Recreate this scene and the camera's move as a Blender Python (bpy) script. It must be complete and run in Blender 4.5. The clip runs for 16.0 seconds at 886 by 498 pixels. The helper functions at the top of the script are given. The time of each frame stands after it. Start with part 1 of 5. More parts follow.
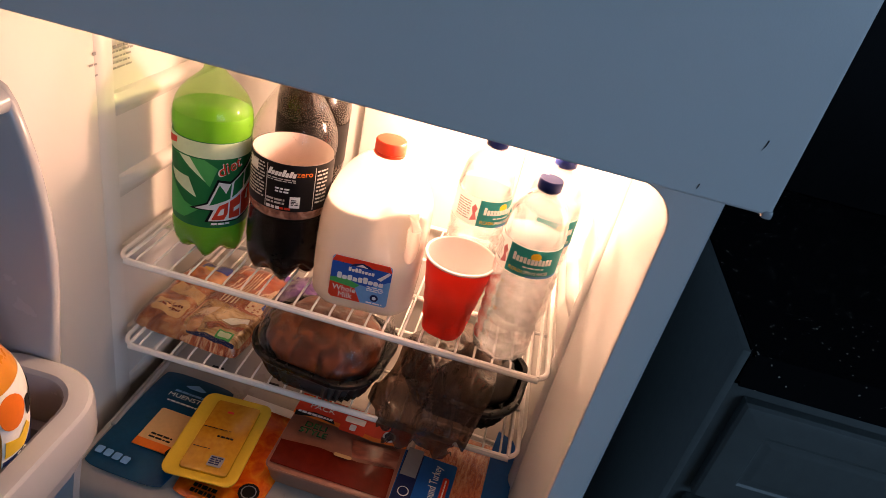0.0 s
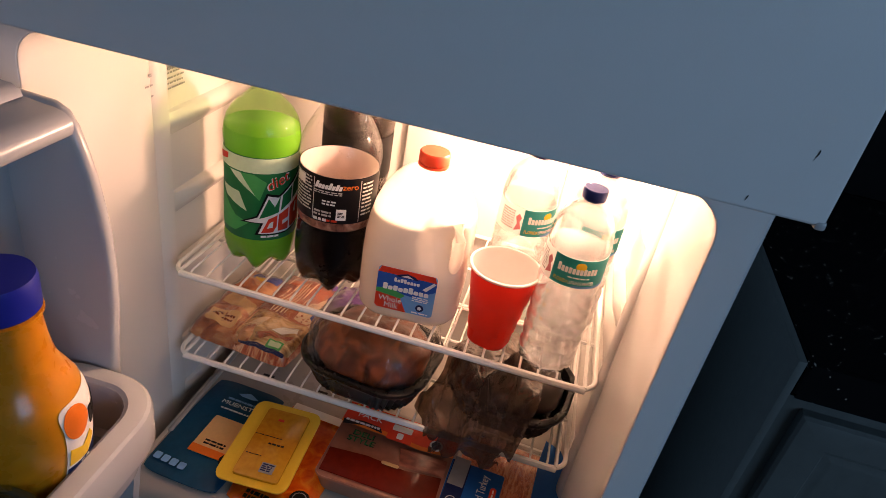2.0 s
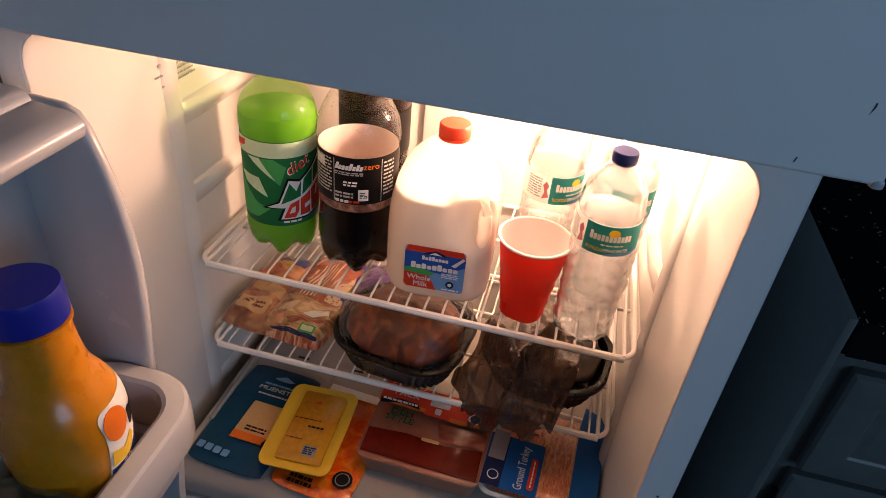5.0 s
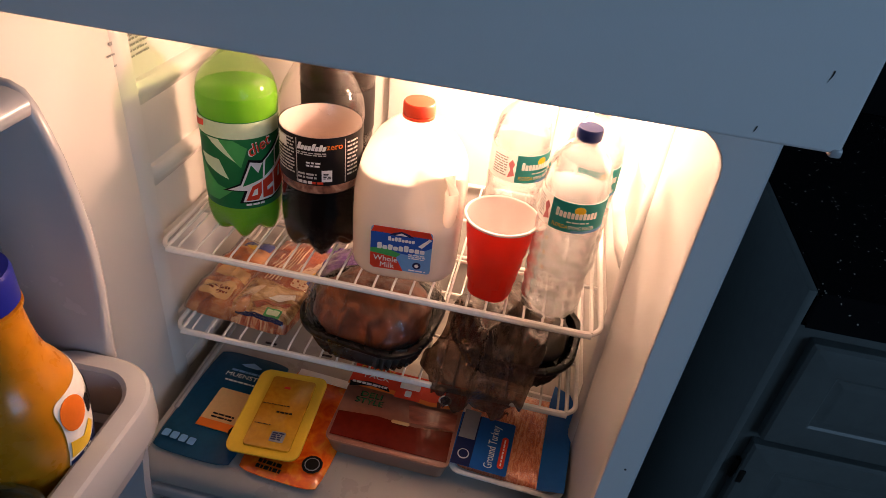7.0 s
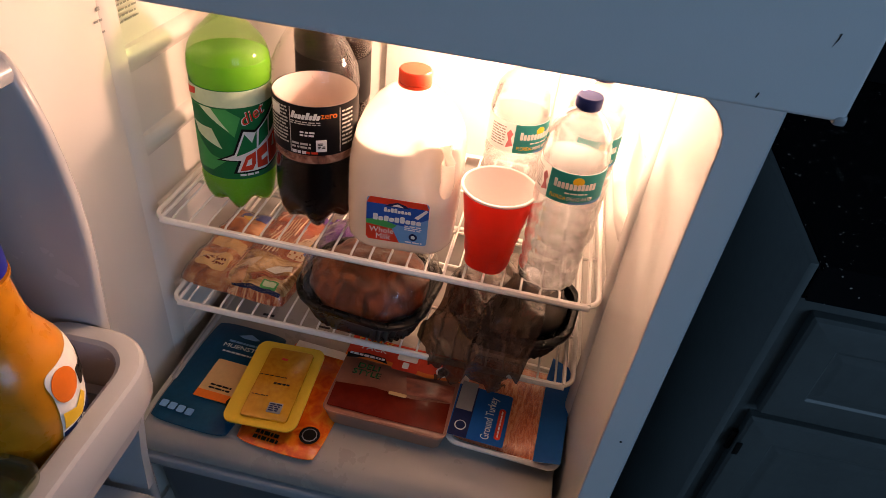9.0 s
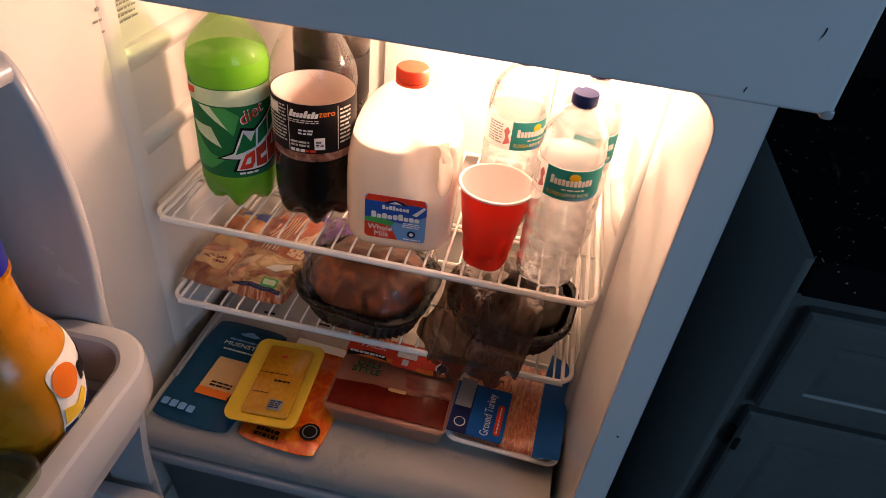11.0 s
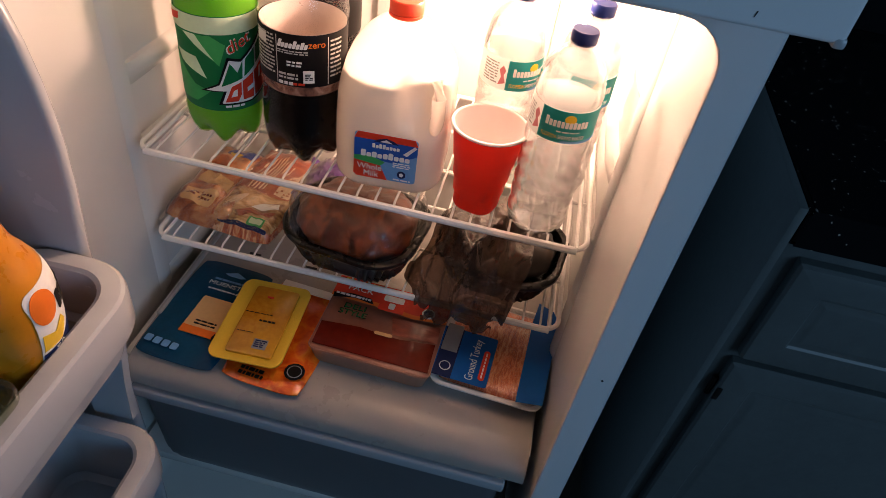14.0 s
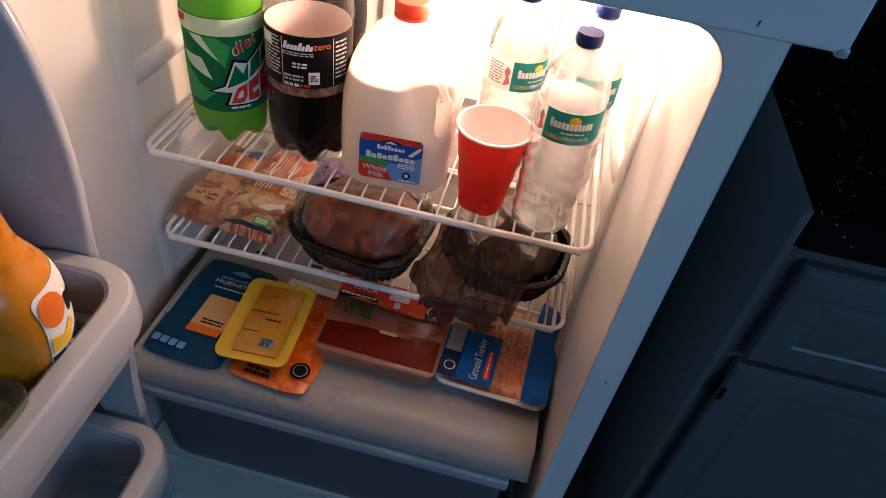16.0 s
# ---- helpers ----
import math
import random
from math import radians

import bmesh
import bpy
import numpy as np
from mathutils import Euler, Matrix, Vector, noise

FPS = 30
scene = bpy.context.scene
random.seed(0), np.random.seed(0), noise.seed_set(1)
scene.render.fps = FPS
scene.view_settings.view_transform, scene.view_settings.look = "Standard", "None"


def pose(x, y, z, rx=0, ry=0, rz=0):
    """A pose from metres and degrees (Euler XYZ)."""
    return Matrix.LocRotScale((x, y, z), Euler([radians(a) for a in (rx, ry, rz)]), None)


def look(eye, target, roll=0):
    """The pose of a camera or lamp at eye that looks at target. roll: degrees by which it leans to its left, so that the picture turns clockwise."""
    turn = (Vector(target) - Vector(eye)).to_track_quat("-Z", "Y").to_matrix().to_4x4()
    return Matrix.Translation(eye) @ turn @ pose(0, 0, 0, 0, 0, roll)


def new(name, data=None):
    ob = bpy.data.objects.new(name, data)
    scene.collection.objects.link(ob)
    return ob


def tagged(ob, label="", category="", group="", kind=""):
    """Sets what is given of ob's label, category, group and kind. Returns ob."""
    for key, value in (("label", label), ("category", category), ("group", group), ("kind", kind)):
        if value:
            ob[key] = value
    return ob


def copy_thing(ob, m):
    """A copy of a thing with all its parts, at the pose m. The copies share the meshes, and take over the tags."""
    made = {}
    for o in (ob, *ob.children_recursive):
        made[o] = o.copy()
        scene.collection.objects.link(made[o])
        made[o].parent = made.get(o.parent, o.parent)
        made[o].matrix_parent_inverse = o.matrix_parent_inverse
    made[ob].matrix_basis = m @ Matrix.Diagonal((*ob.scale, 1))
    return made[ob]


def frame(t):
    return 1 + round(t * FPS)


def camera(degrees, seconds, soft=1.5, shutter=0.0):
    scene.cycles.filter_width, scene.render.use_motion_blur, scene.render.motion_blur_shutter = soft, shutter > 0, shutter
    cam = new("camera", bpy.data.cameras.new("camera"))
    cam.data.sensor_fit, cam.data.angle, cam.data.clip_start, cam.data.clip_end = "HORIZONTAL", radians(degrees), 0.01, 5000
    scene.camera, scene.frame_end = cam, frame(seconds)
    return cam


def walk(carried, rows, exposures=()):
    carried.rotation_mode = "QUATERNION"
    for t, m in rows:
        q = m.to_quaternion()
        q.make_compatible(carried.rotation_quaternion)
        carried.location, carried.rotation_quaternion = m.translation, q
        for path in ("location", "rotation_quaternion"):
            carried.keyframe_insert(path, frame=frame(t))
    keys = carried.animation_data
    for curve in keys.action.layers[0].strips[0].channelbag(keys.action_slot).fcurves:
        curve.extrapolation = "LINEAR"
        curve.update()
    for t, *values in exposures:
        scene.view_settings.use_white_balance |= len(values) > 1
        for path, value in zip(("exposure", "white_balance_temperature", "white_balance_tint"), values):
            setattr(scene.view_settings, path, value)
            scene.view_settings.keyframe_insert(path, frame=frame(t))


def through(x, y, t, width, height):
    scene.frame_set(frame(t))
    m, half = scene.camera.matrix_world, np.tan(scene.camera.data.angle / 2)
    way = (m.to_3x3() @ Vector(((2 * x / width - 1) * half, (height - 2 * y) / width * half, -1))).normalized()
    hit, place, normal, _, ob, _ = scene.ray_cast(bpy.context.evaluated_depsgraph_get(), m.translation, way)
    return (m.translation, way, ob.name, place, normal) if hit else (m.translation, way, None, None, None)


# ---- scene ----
cam = camera(68.60, 16.0, soft=0.8)
# t, x, y, z, pitch, yaw, roll
ROWS = [
    (0.0, 0.1752, -0.5572, 1.3285, -30.339, 3.922, 13.733),
    (0.5, 0.1724, -0.5610, 1.3295, -30.015, 6.666, 12.078),
    (1.0, 0.1751, -0.5626, 1.3398, -29.148, 8.854, 10.043),
    (1.5, 0.1744, -0.5638, 1.3378, -29.947, 8.577, 10.382),
    (2.0, 0.1755, -0.5565, 1.3364, -30.764, 8.630, 10.752),
    (2.5, 0.1717, -0.5453, 1.3345, -32.291, 8.892, 10.379),
    (3.0, 0.1703, -0.5428, 1.3300, -33.517, 8.920, 10.638),
    (3.5, 0.1712, -0.5380, 1.3237, -35.353, 8.879, 11.009),
    (4.0, 0.1683, -0.5289, 1.3399, -33.826, 10.831, 5.810),
    (6.5, 0.1701, -0.5375, 1.3313, -35.278, 10.048, 6.820),
    (7.0, 0.1731, -0.5284, 1.3293, -35.292, 7.478, 6.833),
    (7.5, 0.1762, -0.5233, 1.3279, -36.035, 6.985, 7.183),
    (8.0, 0.1757, -0.5234, 1.3251, -36.699, 7.095, 7.796),
    (8.5, 0.1783, -0.5206, 1.3212, -37.194, 6.764, 8.047),
    (9.0, 0.1801, -0.5185, 1.3236, -37.799, 7.445, 6.949),
    (11.5, 0.1884, -0.5245, 1.3246, -37.918, 7.785, 6.479),
    (12.0, 0.1881, -0.5274, 1.3193, -38.936, 7.119, 6.994),
    (12.5, 0.1868, -0.5325, 1.3117, -40.452, 6.672, 7.465),
    (13.0, 0.1907, -0.5287, 1.3068, -40.703, 6.107, 8.701),
    (13.5, 0.1905, -0.5247, 1.3079, -40.890, 6.080, 8.936),
    (14.0, 0.1897, -0.5236, 1.3025, -41.562, 5.865, 9.423),
    (14.5, 0.1834, -0.5295, 1.3065, -42.085, 7.726, 8.363),
    (15.0, 0.1830, -0.5282, 1.3004, -42.473, 7.090, 9.152),
    (15.5, 0.1846, -0.5290, 1.3016, -42.660, 6.974, 9.123),
    (16.0, 0.1896, -0.5203, 1.3108, -42.154, 6.455, 9.087),
]
walk(cam, [(t, pose(x, y, z, 90 + pitch, 0, yaw) @ pose(0, 0, 0, 0, 0, roll)) for t, x, y, z, pitch, yaw, roll in ROWS],
     exposures=[(0.0, 0.12, 6850, 16), (2.5, 0.10, 6850, 16), (4.0, 0.03, 6750, 15), (11.5, 0.0, 6650, 14), (12.5, -0.02, 6400, 12), (14.0, -0.03, 6150, 10), (16.0, 0.0, 5750, 8)])

# ---- world and lamps ----
world = bpy.data.worlds.new("world")
scene.world = world
world.use_nodes = True
world.node_tree.nodes["Background"].inputs[0].default_value = (0.5, 0.65, 1.0, 1)
world.node_tree.nodes["Background"].inputs[1].default_value = 0.012


def lamp(name, kind, m, energy, color, size=0.1, size_y=None):
    data = bpy.data.lights.new(name, kind)
    data.energy, data.color = energy, color
    if kind == "AREA":
        data.shape, data.size, data.size_y = "RECTANGLE", size, size_y or size
    else:
        data.shadow_soft_size = size
    ob = new(name, data)
    ob.matrix_world = m
    return ob


# the bulb at the ceiling of the compartment, and the cool light of the room from a window in the side wall
lamp("fridge_bulb_light", "POINT", pose(0.148, 0.275, 1.062), 10.4, (1.0, 0.605, 0.41), 0.022)
lamp("room_window_light", "AREA", look((2.24, -2.0, 1.72), (0.0, -0.1, 1.05)), 23.6, (0.38, 0.65, 0.98), 1.3, 1.2)


# ---- materials ----
def nodes_of(name):
    mat = bpy.data.materials.new(name)
    mat.use_nodes = True
    nt = mat.node_tree
    return mat, nt, nt.nodes, nt.links


def rgb(c):
    return (*c, 1.0)


def surface(name, color, rough=0.5, metal=0.0, vary=0.12, scale=40.0, bump=0.0, bump_scale=200.0, coat=0.0, transmission=0.0, sss=0.0, color2=None, ior=1.45, spec=0.5, uneven=1.0):
    """A painted, moulded or coated surface: colour with fine and broad variation, roughness variation and relief."""
    mat, nt, n, l = nodes_of(name)
    b = n["Principled BSDF"]
    tc = n.new("ShaderNodeTexCoord")
    broad, fine = n.new("ShaderNodeTexNoise"), n.new("ShaderNodeTexNoise")
    broad.inputs["Scale"].default_value, fine.inputs["Scale"].default_value = scale * 0.2, scale * 3
    broad.inputs["Detail"].default_value = fine.inputs["Detail"].default_value = 5
    for t in (broad, fine):
        l.new(tc.outputs["Object"], t.inputs["Vector"])
    mix = n.new("ShaderNodeMath")
    mix.operation = "MULTIPLY_ADD"
    l.new(broad.outputs["Fac"], mix.inputs[0])
    mix.inputs[1].default_value = 0.6
    half = n.new("ShaderNodeMath")
    half.operation = "MULTIPLY"
    half.inputs[1].default_value = 0.4
    l.new(fine.outputs["Fac"], half.inputs[0])
    l.new(half.outputs[0], mix.inputs[2])
    ramp = n.new("ShaderNodeValToRGB")
    dark = color2 or tuple(c * (1 - vary) for c in color)
    ramp.color_ramp.elements[0].color, ramp.color_ramp.elements[1].color = rgb(dark), rgb(color)
    ramp.color_ramp.elements[0].position, ramp.color_ramp.elements[1].position = 0.35, 0.62
    l.new(mix.outputs[0], ramp.inputs[0])
    l.new(ramp.outputs[0], b.inputs["Base Color"])
    rr = n.new("ShaderNodeMapRange")
    rr.inputs["To Min"].default_value, rr.inputs["To Max"].default_value = max(rough - 0.08 * uneven, 0.02), min(rough + 0.1 * uneven, 1)
    l.new(mix.outputs[0], rr.inputs["Value"])
    l.new(rr.outputs[0], b.inputs["Roughness"])
    b.inputs["Metallic"].default_value = metal
    b.inputs["Coat Weight"].default_value = coat
    b.inputs["Transmission Weight"].default_value = transmission
    b.inputs["IOR"].default_value = ior
    b.inputs["Specular IOR Level"].default_value = spec
    if sss:
        b.inputs["Subsurface Weight"].default_value = sss
        b.inputs["Subsurface Radius"].default_value = (0.02, 0.015, 0.01)
        b.inputs["Subsurface Scale"].default_value = 0.5
    if bump:
        bt, bn = n.new("ShaderNodeTexNoise"), n.new("ShaderNodeBump")
        bt.inputs["Scale"].default_value, bt.inputs["Detail"].default_value = bump_scale, 4
        l.new(tc.outputs["Object"], bt.inputs["Vector"])
        bn.inputs["Strength"].default_value, bn.inputs["Distance"].default_value = bump, 0.002
        l.new(bt.outputs["Fac"], bn.inputs["Height"])
        l.new(bn.outputs[0], b.inputs["Normal"])
    return mat


def clear(name, tint=(1, 1, 1), gloss=1.0, rough=0.05, refract=0.0, ior=1.33, bump=0.0, bump_scale=60.0, body=0.0, body_color=(0.8, 0.8, 0.8), through=False, edge=4.0):
    """Thin clear plastic or liquid: lets light through with its tint, shines by Fresnel, and may bend or scatter a share."""
    mat, nt, n, l = nodes_of(name)
    out = n["Material Output"]
    n.remove(n["Principled BSDF"])
    tr, gl, fr = n.new("ShaderNodeBsdfTransparent"), n.new("ShaderNodeBsdfGlossy"), n.new("ShaderNodeLayerWeight")
    tr.inputs[0].default_value = rgb(tint)
    gl.inputs["Roughness"].default_value = rough
    fr.inputs["Blend"].default_value = 0.5
    steep, sheen = n.new("ShaderNodeMath"), n.new("ShaderNodeMath")
    steep.operation, sheen.operation = "POWER", "MULTIPLY_ADD"
    steep.inputs[1].default_value, sheen.inputs[1].default_value, sheen.inputs[2].default_value = edge, 0.8, 0.04
    l.new(fr.outputs["Facing"], steep.inputs[0])
    l.new(steep.outputs[0], sheen.inputs[0])
    base = tr
    if refract:
        rf, m0 = n.new("ShaderNodeBsdfRefraction"), n.new("ShaderNodeMixShader")
        rf.inputs[0].default_value, rf.inputs["IOR"].default_value, rf.inputs["Roughness"].default_value = rgb(tint), ior, rough
        m0.inputs[0].default_value = refract
        l.new(tr.outputs[0], m0.inputs[1])
        l.new(rf.outputs[0], m0.inputs[2])
        base = m0
    if body:
        df, m1 = n.new("ShaderNodeBsdfTranslucent" if through else "ShaderNodeBsdfDiffuse"), n.new("ShaderNodeMixShader")
        df.inputs[0].default_value = rgb(body_color)
        m1.inputs[0].default_value = body
        l.new(base.outputs[0], m1.inputs[1])
        l.new(df.outputs[0], m1.inputs[2])
        base = m1
    k, m2 = n.new("ShaderNodeMath"), n.new("ShaderNodeMixShader")
    k.operation, k.use_clamp = "MULTIPLY", True
    k.inputs[1].default_value = gloss
    l.new(sheen.outputs[0], k.inputs[0])
    l.new(k.outputs[0], m2.inputs[0])
    l.new(base.outputs[0], m2.inputs[1])
    l.new(gl.outputs[0], m2.inputs[2])
    l.new(m2.outputs[0], out.inputs[0])
    if bump:
        tc, bt, bn = n.new("ShaderNodeTexCoord"), n.new("ShaderNodeTexNoise"), n.new("ShaderNodeBump")
        bt.inputs["Scale"].default_value, bt.inputs["Detail"].default_value = bump_scale, 3
        bn.inputs["Strength"].default_value, bn.inputs["Distance"].default_value = bump, 0.004
        l.new(tc.outputs["Object"], bt.inputs["Vector"])
        l.new(bt.outputs["Fac"], bn.inputs["Height"])
        l.new(bn.outputs[0], gl.inputs["Normal"])
        l.new(bn.outputs[0], fr.inputs["Normal"])
    return mat


def glow_liquid(name, color, through_color, share=0.6, rough=0.08):
    """A coloured drink in a clear bottle: scatters light through its body and shines on the surface."""
    mat, nt, n, l = nodes_of(name)
    out, b = n["Material Output"], n["Principled BSDF"]
    b.inputs["Base Color"].default_value, b.inputs["Roughness"].default_value = rgb(color), rough
    ts, m = n.new("ShaderNodeBsdfTranslucent"), n.new("ShaderNodeMixShader")
    ts.inputs[0].default_value = rgb(through_color)
    m.inputs[0].default_value = share
    l.new(b.outputs[0], m.inputs[1])
    l.new(ts.outputs[0], m.inputs[2])
    l.new(m.outputs[0], out.inputs[0])
    return mat


def speckled(name, base, fleck, scale, amount, rough=0.12):
    mat, nt, n, l = nodes_of(name)
    b, tc = n["Principled BSDF"], n.new("ShaderNodeTexCoord")
    v, r = n.new("ShaderNodeTexVoronoi"), n.new("ShaderNodeValToRGB")
    v.inputs["Scale"].default_value = scale
    l.new(tc.outputs["Object"], v.inputs["Vector"])
    sep = n.new("ShaderNodeSeparateColor")
    l.new(v.outputs["Color"], sep.inputs[0])
    r.color_ramp.interpolation = "CONSTANT"
    r.color_ramp.elements[0].color, r.color_ramp.elements[1].color = rgb(base), rgb(fleck)
    r.color_ramp.elements[1].position = 1 - amount
    l.new(sep.outputs[0], r.inputs[0])
    l.new(r.outputs[0], b.inputs["Base Color"])
    b.inputs["Roughness"].default_value = rough
    b.inputs["Specular IOR Level"].default_value = 0.06
    return mat


def meat(name, c1, c2, c3, scale, stretch=(1, 1, 1), rough=0.3, coat=0.6):
    """Meat or food: streaks and patches of three colours under shiny film."""
    mat, nt, n, l = nodes_of(name)
    b, tc, mp = n["Principled BSDF"], n.new("ShaderNodeTexCoord"), n.new("ShaderNodeMapping")
    mp.inputs["Scale"].default_value = stretch
    l.new(tc.outputs["Object"], mp.inputs[0])
    a, r = n.new("ShaderNodeTexNoise"), n.new("ShaderNodeValToRGB")
    a.inputs["Scale"].default_value, a.inputs["Detail"].default_value, a.inputs["Distortion"].default_value = scale, 6, 1.2
    l.new(mp.outputs[0], a.inputs["Vector"])
    e = r.color_ramp.elements
    e[0].position, e[0].color, e[1].position, e[1].color = 0.34, rgb(c1), 0.66, rgb(c3)
    mid = e.new(0.5)
    mid.color = rgb(c2)
    l.new(a.outputs["Fac"], r.inputs[0])
    l.new(r.outputs[0], b.inputs["Base Color"])
    bn = n.new("ShaderNodeBump")
    bn.inputs["Strength"].default_value, bn.inputs["Distance"].default_value = 0.5, 0.003
    l.new(a.outputs["Fac"], bn.inputs["Height"])
    l.new(bn.outputs[0], b.inputs["Normal"])
    b.inputs["Roughness"].default_value, b.inputs["Coat Weight"].default_value, b.inputs["Coat Roughness"].default_value = rough, coat, 0.12
    return mat


M = {}
M["enamel"] = surface("white_enamel", (0.78, 0.79, 0.80), 0.32, vary=0.02, scale=12, bump=0.05, bump_scale=900, uneven=0.4)
M["liner"] = surface("liner_plastic", (0.70, 0.69, 0.655), 0.22, vary=0.01, scale=10, bump=0.06, bump_scale=22, uneven=0.2)
# white door plastic set to bluish grey: its dimmer light is in the colour
M["shaded_door_plastic"] = surface("shaded_door_plastic", (0.42, 0.44, 0.465), 0.24, vary=0.02, scale=12)
M["gasket"] = surface("gasket_rubber", (0.45, 0.45, 0.45), 0.6, vary=0.2)
M["wire"] = surface("white_coated_wire", (0.86, 0.85, 0.82), 0.22, vary=0.06, scale=60)
# the cover is white; this warm grey holds the shade over it
M["cover"] = surface("shaded_cover_plastic", (0.35, 0.33, 0.305), 0.28, vary=0.03, scale=14)
M["drawer"] = surface("drawer_plastic", (0.13, 0.14, 0.155), 0.3, vary=0.12, scale=14)
M["slot"] = surface("dark_slot", (0.02, 0.02, 0.02), 0.7)
M["scratch"] = surface("bare_scratch", (0.03, 0.03, 0.035), 0.6)
M["wall"] = surface("wall_paint", (0.24, 0.24, 0.23), 0.7, vary=0.08, scale=6, bump=0.15, bump_scale=300)
M["ceiling"] = surface("ceiling_paint", (0.5, 0.5, 0.5), 0.8, vary=0.05, scale=6, bump=0.2, bump_scale=200)
M["floor"] = surface("floor_vinyl", (0.13, 0.105, 0.08), 0.4, vary=0.35, scale=8)
M["cabinet"] = surface("grey_green_cabinet_paint", (0.105, 0.122, 0.122), 0.42, vary=0.18, scale=20, bump=0.15, bump_scale=120)
M["granite"] = speckled("black_speckled_granite", (0.006, 0.006, 0.007), (0.46, 0.44, 0.40), 620, 0.004, 0.25)
# near-black so that the dark above the worktop is painted in
M["shade_backsplash"] = surface("shade_black_backsplash", (0.008, 0.008, 0.009), 0.5, vary=0.4, scale=30, spec=0.1)
M["hinge"] = surface("dark_bronze_hinge", (0.03, 0.027, 0.025), 0.35, metal=0.8)
M["glass_pane"] = clear("window_glass")
M["pet"] = clear("clear_bottle_plastic", (0.93, 0.91, 0.90), 0.5, 0.05, edge=3.0)
M["pet_green"] = clear("green_bottle_plastic", (0.76, 0.94, 0.60), 0.7, 0.06, body=0.10, body_color=(0.36, 0.62, 0.16))
M["water"] = clear("drinking_water", (0.97, 0.975, 0.98), 0.35, 0.02, refract=0.35, ior=1.2)
M["water_plastic"] = clear("ribbed_water_bottle_plastic", (0.985, 0.985, 0.99), 1.4, 0.04, body=0.05, edge=1.7, body_color=(0.95, 0.95, 0.95), through=True)
M["cola"] = surface("cola", (0.006, 0.003, 0.002), 0.25, vary=0.3, spec=0.15)
M["foam"] = meat("brown_drink_foam", (0.10, 0.03, 0.015), (0.34, 0.14, 0.08), (0.62, 0.36, 0.25), 60, rough=0.4, coat=0.4)
M["lining"] = surface("label_lining", (0.70, 0.60, 0.55), 0.4, vary=0.12, scale=30)
M["green_soda"] = glow_liquid("green_soda", (0.30, 0.62, 0.045), (0.44, 0.88, 0.08), 0.45)
M["milk"] = glow_liquid("milk_in_hazy_jug", (0.80, 0.765, 0.72), (0.92, 0.87, 0.81), 0.22, 0.33)
M["hazy"] = clear("hazy_jug_plastic", (0.95, 0.94, 0.92), 0.6, 0.2, body=0.62, body_color=(0.95, 0.92, 0.88), through=True)
M["red_cap"] = surface("red_cap_plastic", (0.72, 0.06, 0.02), 0.4, vary=0.1)
M["navy_cap"] = surface("navy_cap_plastic", (0.004, 0.012, 0.085), 0.45, vary=0.1, spec=0.2)
M["cup_red"] = glow_liquid("red_cup_plastic", (0.86, 0.035, 0.015), (0.95, 0.05, 0.025), 0.35, 0.3)
M["cup_white"] = glow_liquid("white_cup_plastic", (0.80, 0.74, 0.72), (0.85, 0.62, 0.58), 0.18, 0.3)


def ink(name, color, rough=0.42, coat=0.0):
    M[name] = surface(name + "_print", color, rough, vary=0.12, scale=50, coat=coat, spec=0.18)


ink("white", (0.82, 0.82, 0.80))
ink("black", (0.006, 0.005, 0.005))
ink("label_green", (0.01, 0.17, 0.05))
ink("mid_green", (0.06, 0.38, 0.10))
ink("pale_green", (0.60, 0.76, 0.50))
ink("red", (0.70, 0.05, 0.02))
ink("orange", (0.78, 0.18, 0.02))
ink("yellow", (0.80, 0.52, 0.03))
ink("blue", (0.02, 0.10, 0.42))
ink("sky", (0.16, 0.36, 0.66))
ink("navy", (0.012, 0.022, 0.09))
ink("bright_blue", (0.006, 0.105, 0.40))
ink("purple", (0.13, 0.06, 0.26))
ink("tan", (0.70, 0.44, 0.20))
ink("photo_beige", (0.58, 0.36, 0.16))
ink("blue_edge", (0.05, 0.08, 0.34))
ink("grey", (0.30, 0.30, 0.30))
ink("pale_grey", (0.55, 0.53, 0.50))
ink("pink", (0.62, 0.20, 0.22))
M["deep_teal"] = surface("teal_film_print", (0.002, 0.060, 0.135), 0.34, vary=0.25, scale=50, coat=0.08, bump=0.45, bump_scale=46, spec=0.2)
M["juice"] = surface("orange_juice", (0.66, 0.26, 0.010), 0.27, vary=0.1, scale=20, coat=0.25, bump=0.22, bump_scale=30, sss=0.3, color2=(0.50, 0.18, 0.007))
M["juice_cap"] = surface("royal_blue_cap", (0.01, 0.018, 0.30), 0.35, vary=0.1)
M["roast"] = meat("roast_chicken_skin", (0.085, 0.016, 0.004), (0.17, 0.031, 0.006), (0.33, 0.078, 0.016), 26, (1.6, 1.0, 1), rough=0.4, coat=0.3)
M["bacon"] = meat("sliced_bacon", (0.24, 0.025, 0.008), (0.56, 0.13, 0.04), (0.86, 0.55, 0.30), 24, (5, 1, 1))
M["chicken"] = meat("sliced_meat_in_brine", (0.18, 0.036, 0.008), (0.42, 0.115, 0.026), (0.64, 0.31, 0.12), 30)
M["card_photo"] = meat("printed_food_photo", (0.20, 0.075, 0.02), (0.48, 0.27, 0.10), (0.74, 0.52, 0.28), 34, (1, 2, 1))
M["cream"] = surface("cream_print", (0.74, 0.54, 0.36), 0.35, vary=0.2, scale=60)
M["red_brown"] = meat("red_brown_panel", (0.14, 0.018, 0.006), (0.30, 0.050, 0.014), (0.44, 0.12, 0.04), 30, (1, 3, 1))
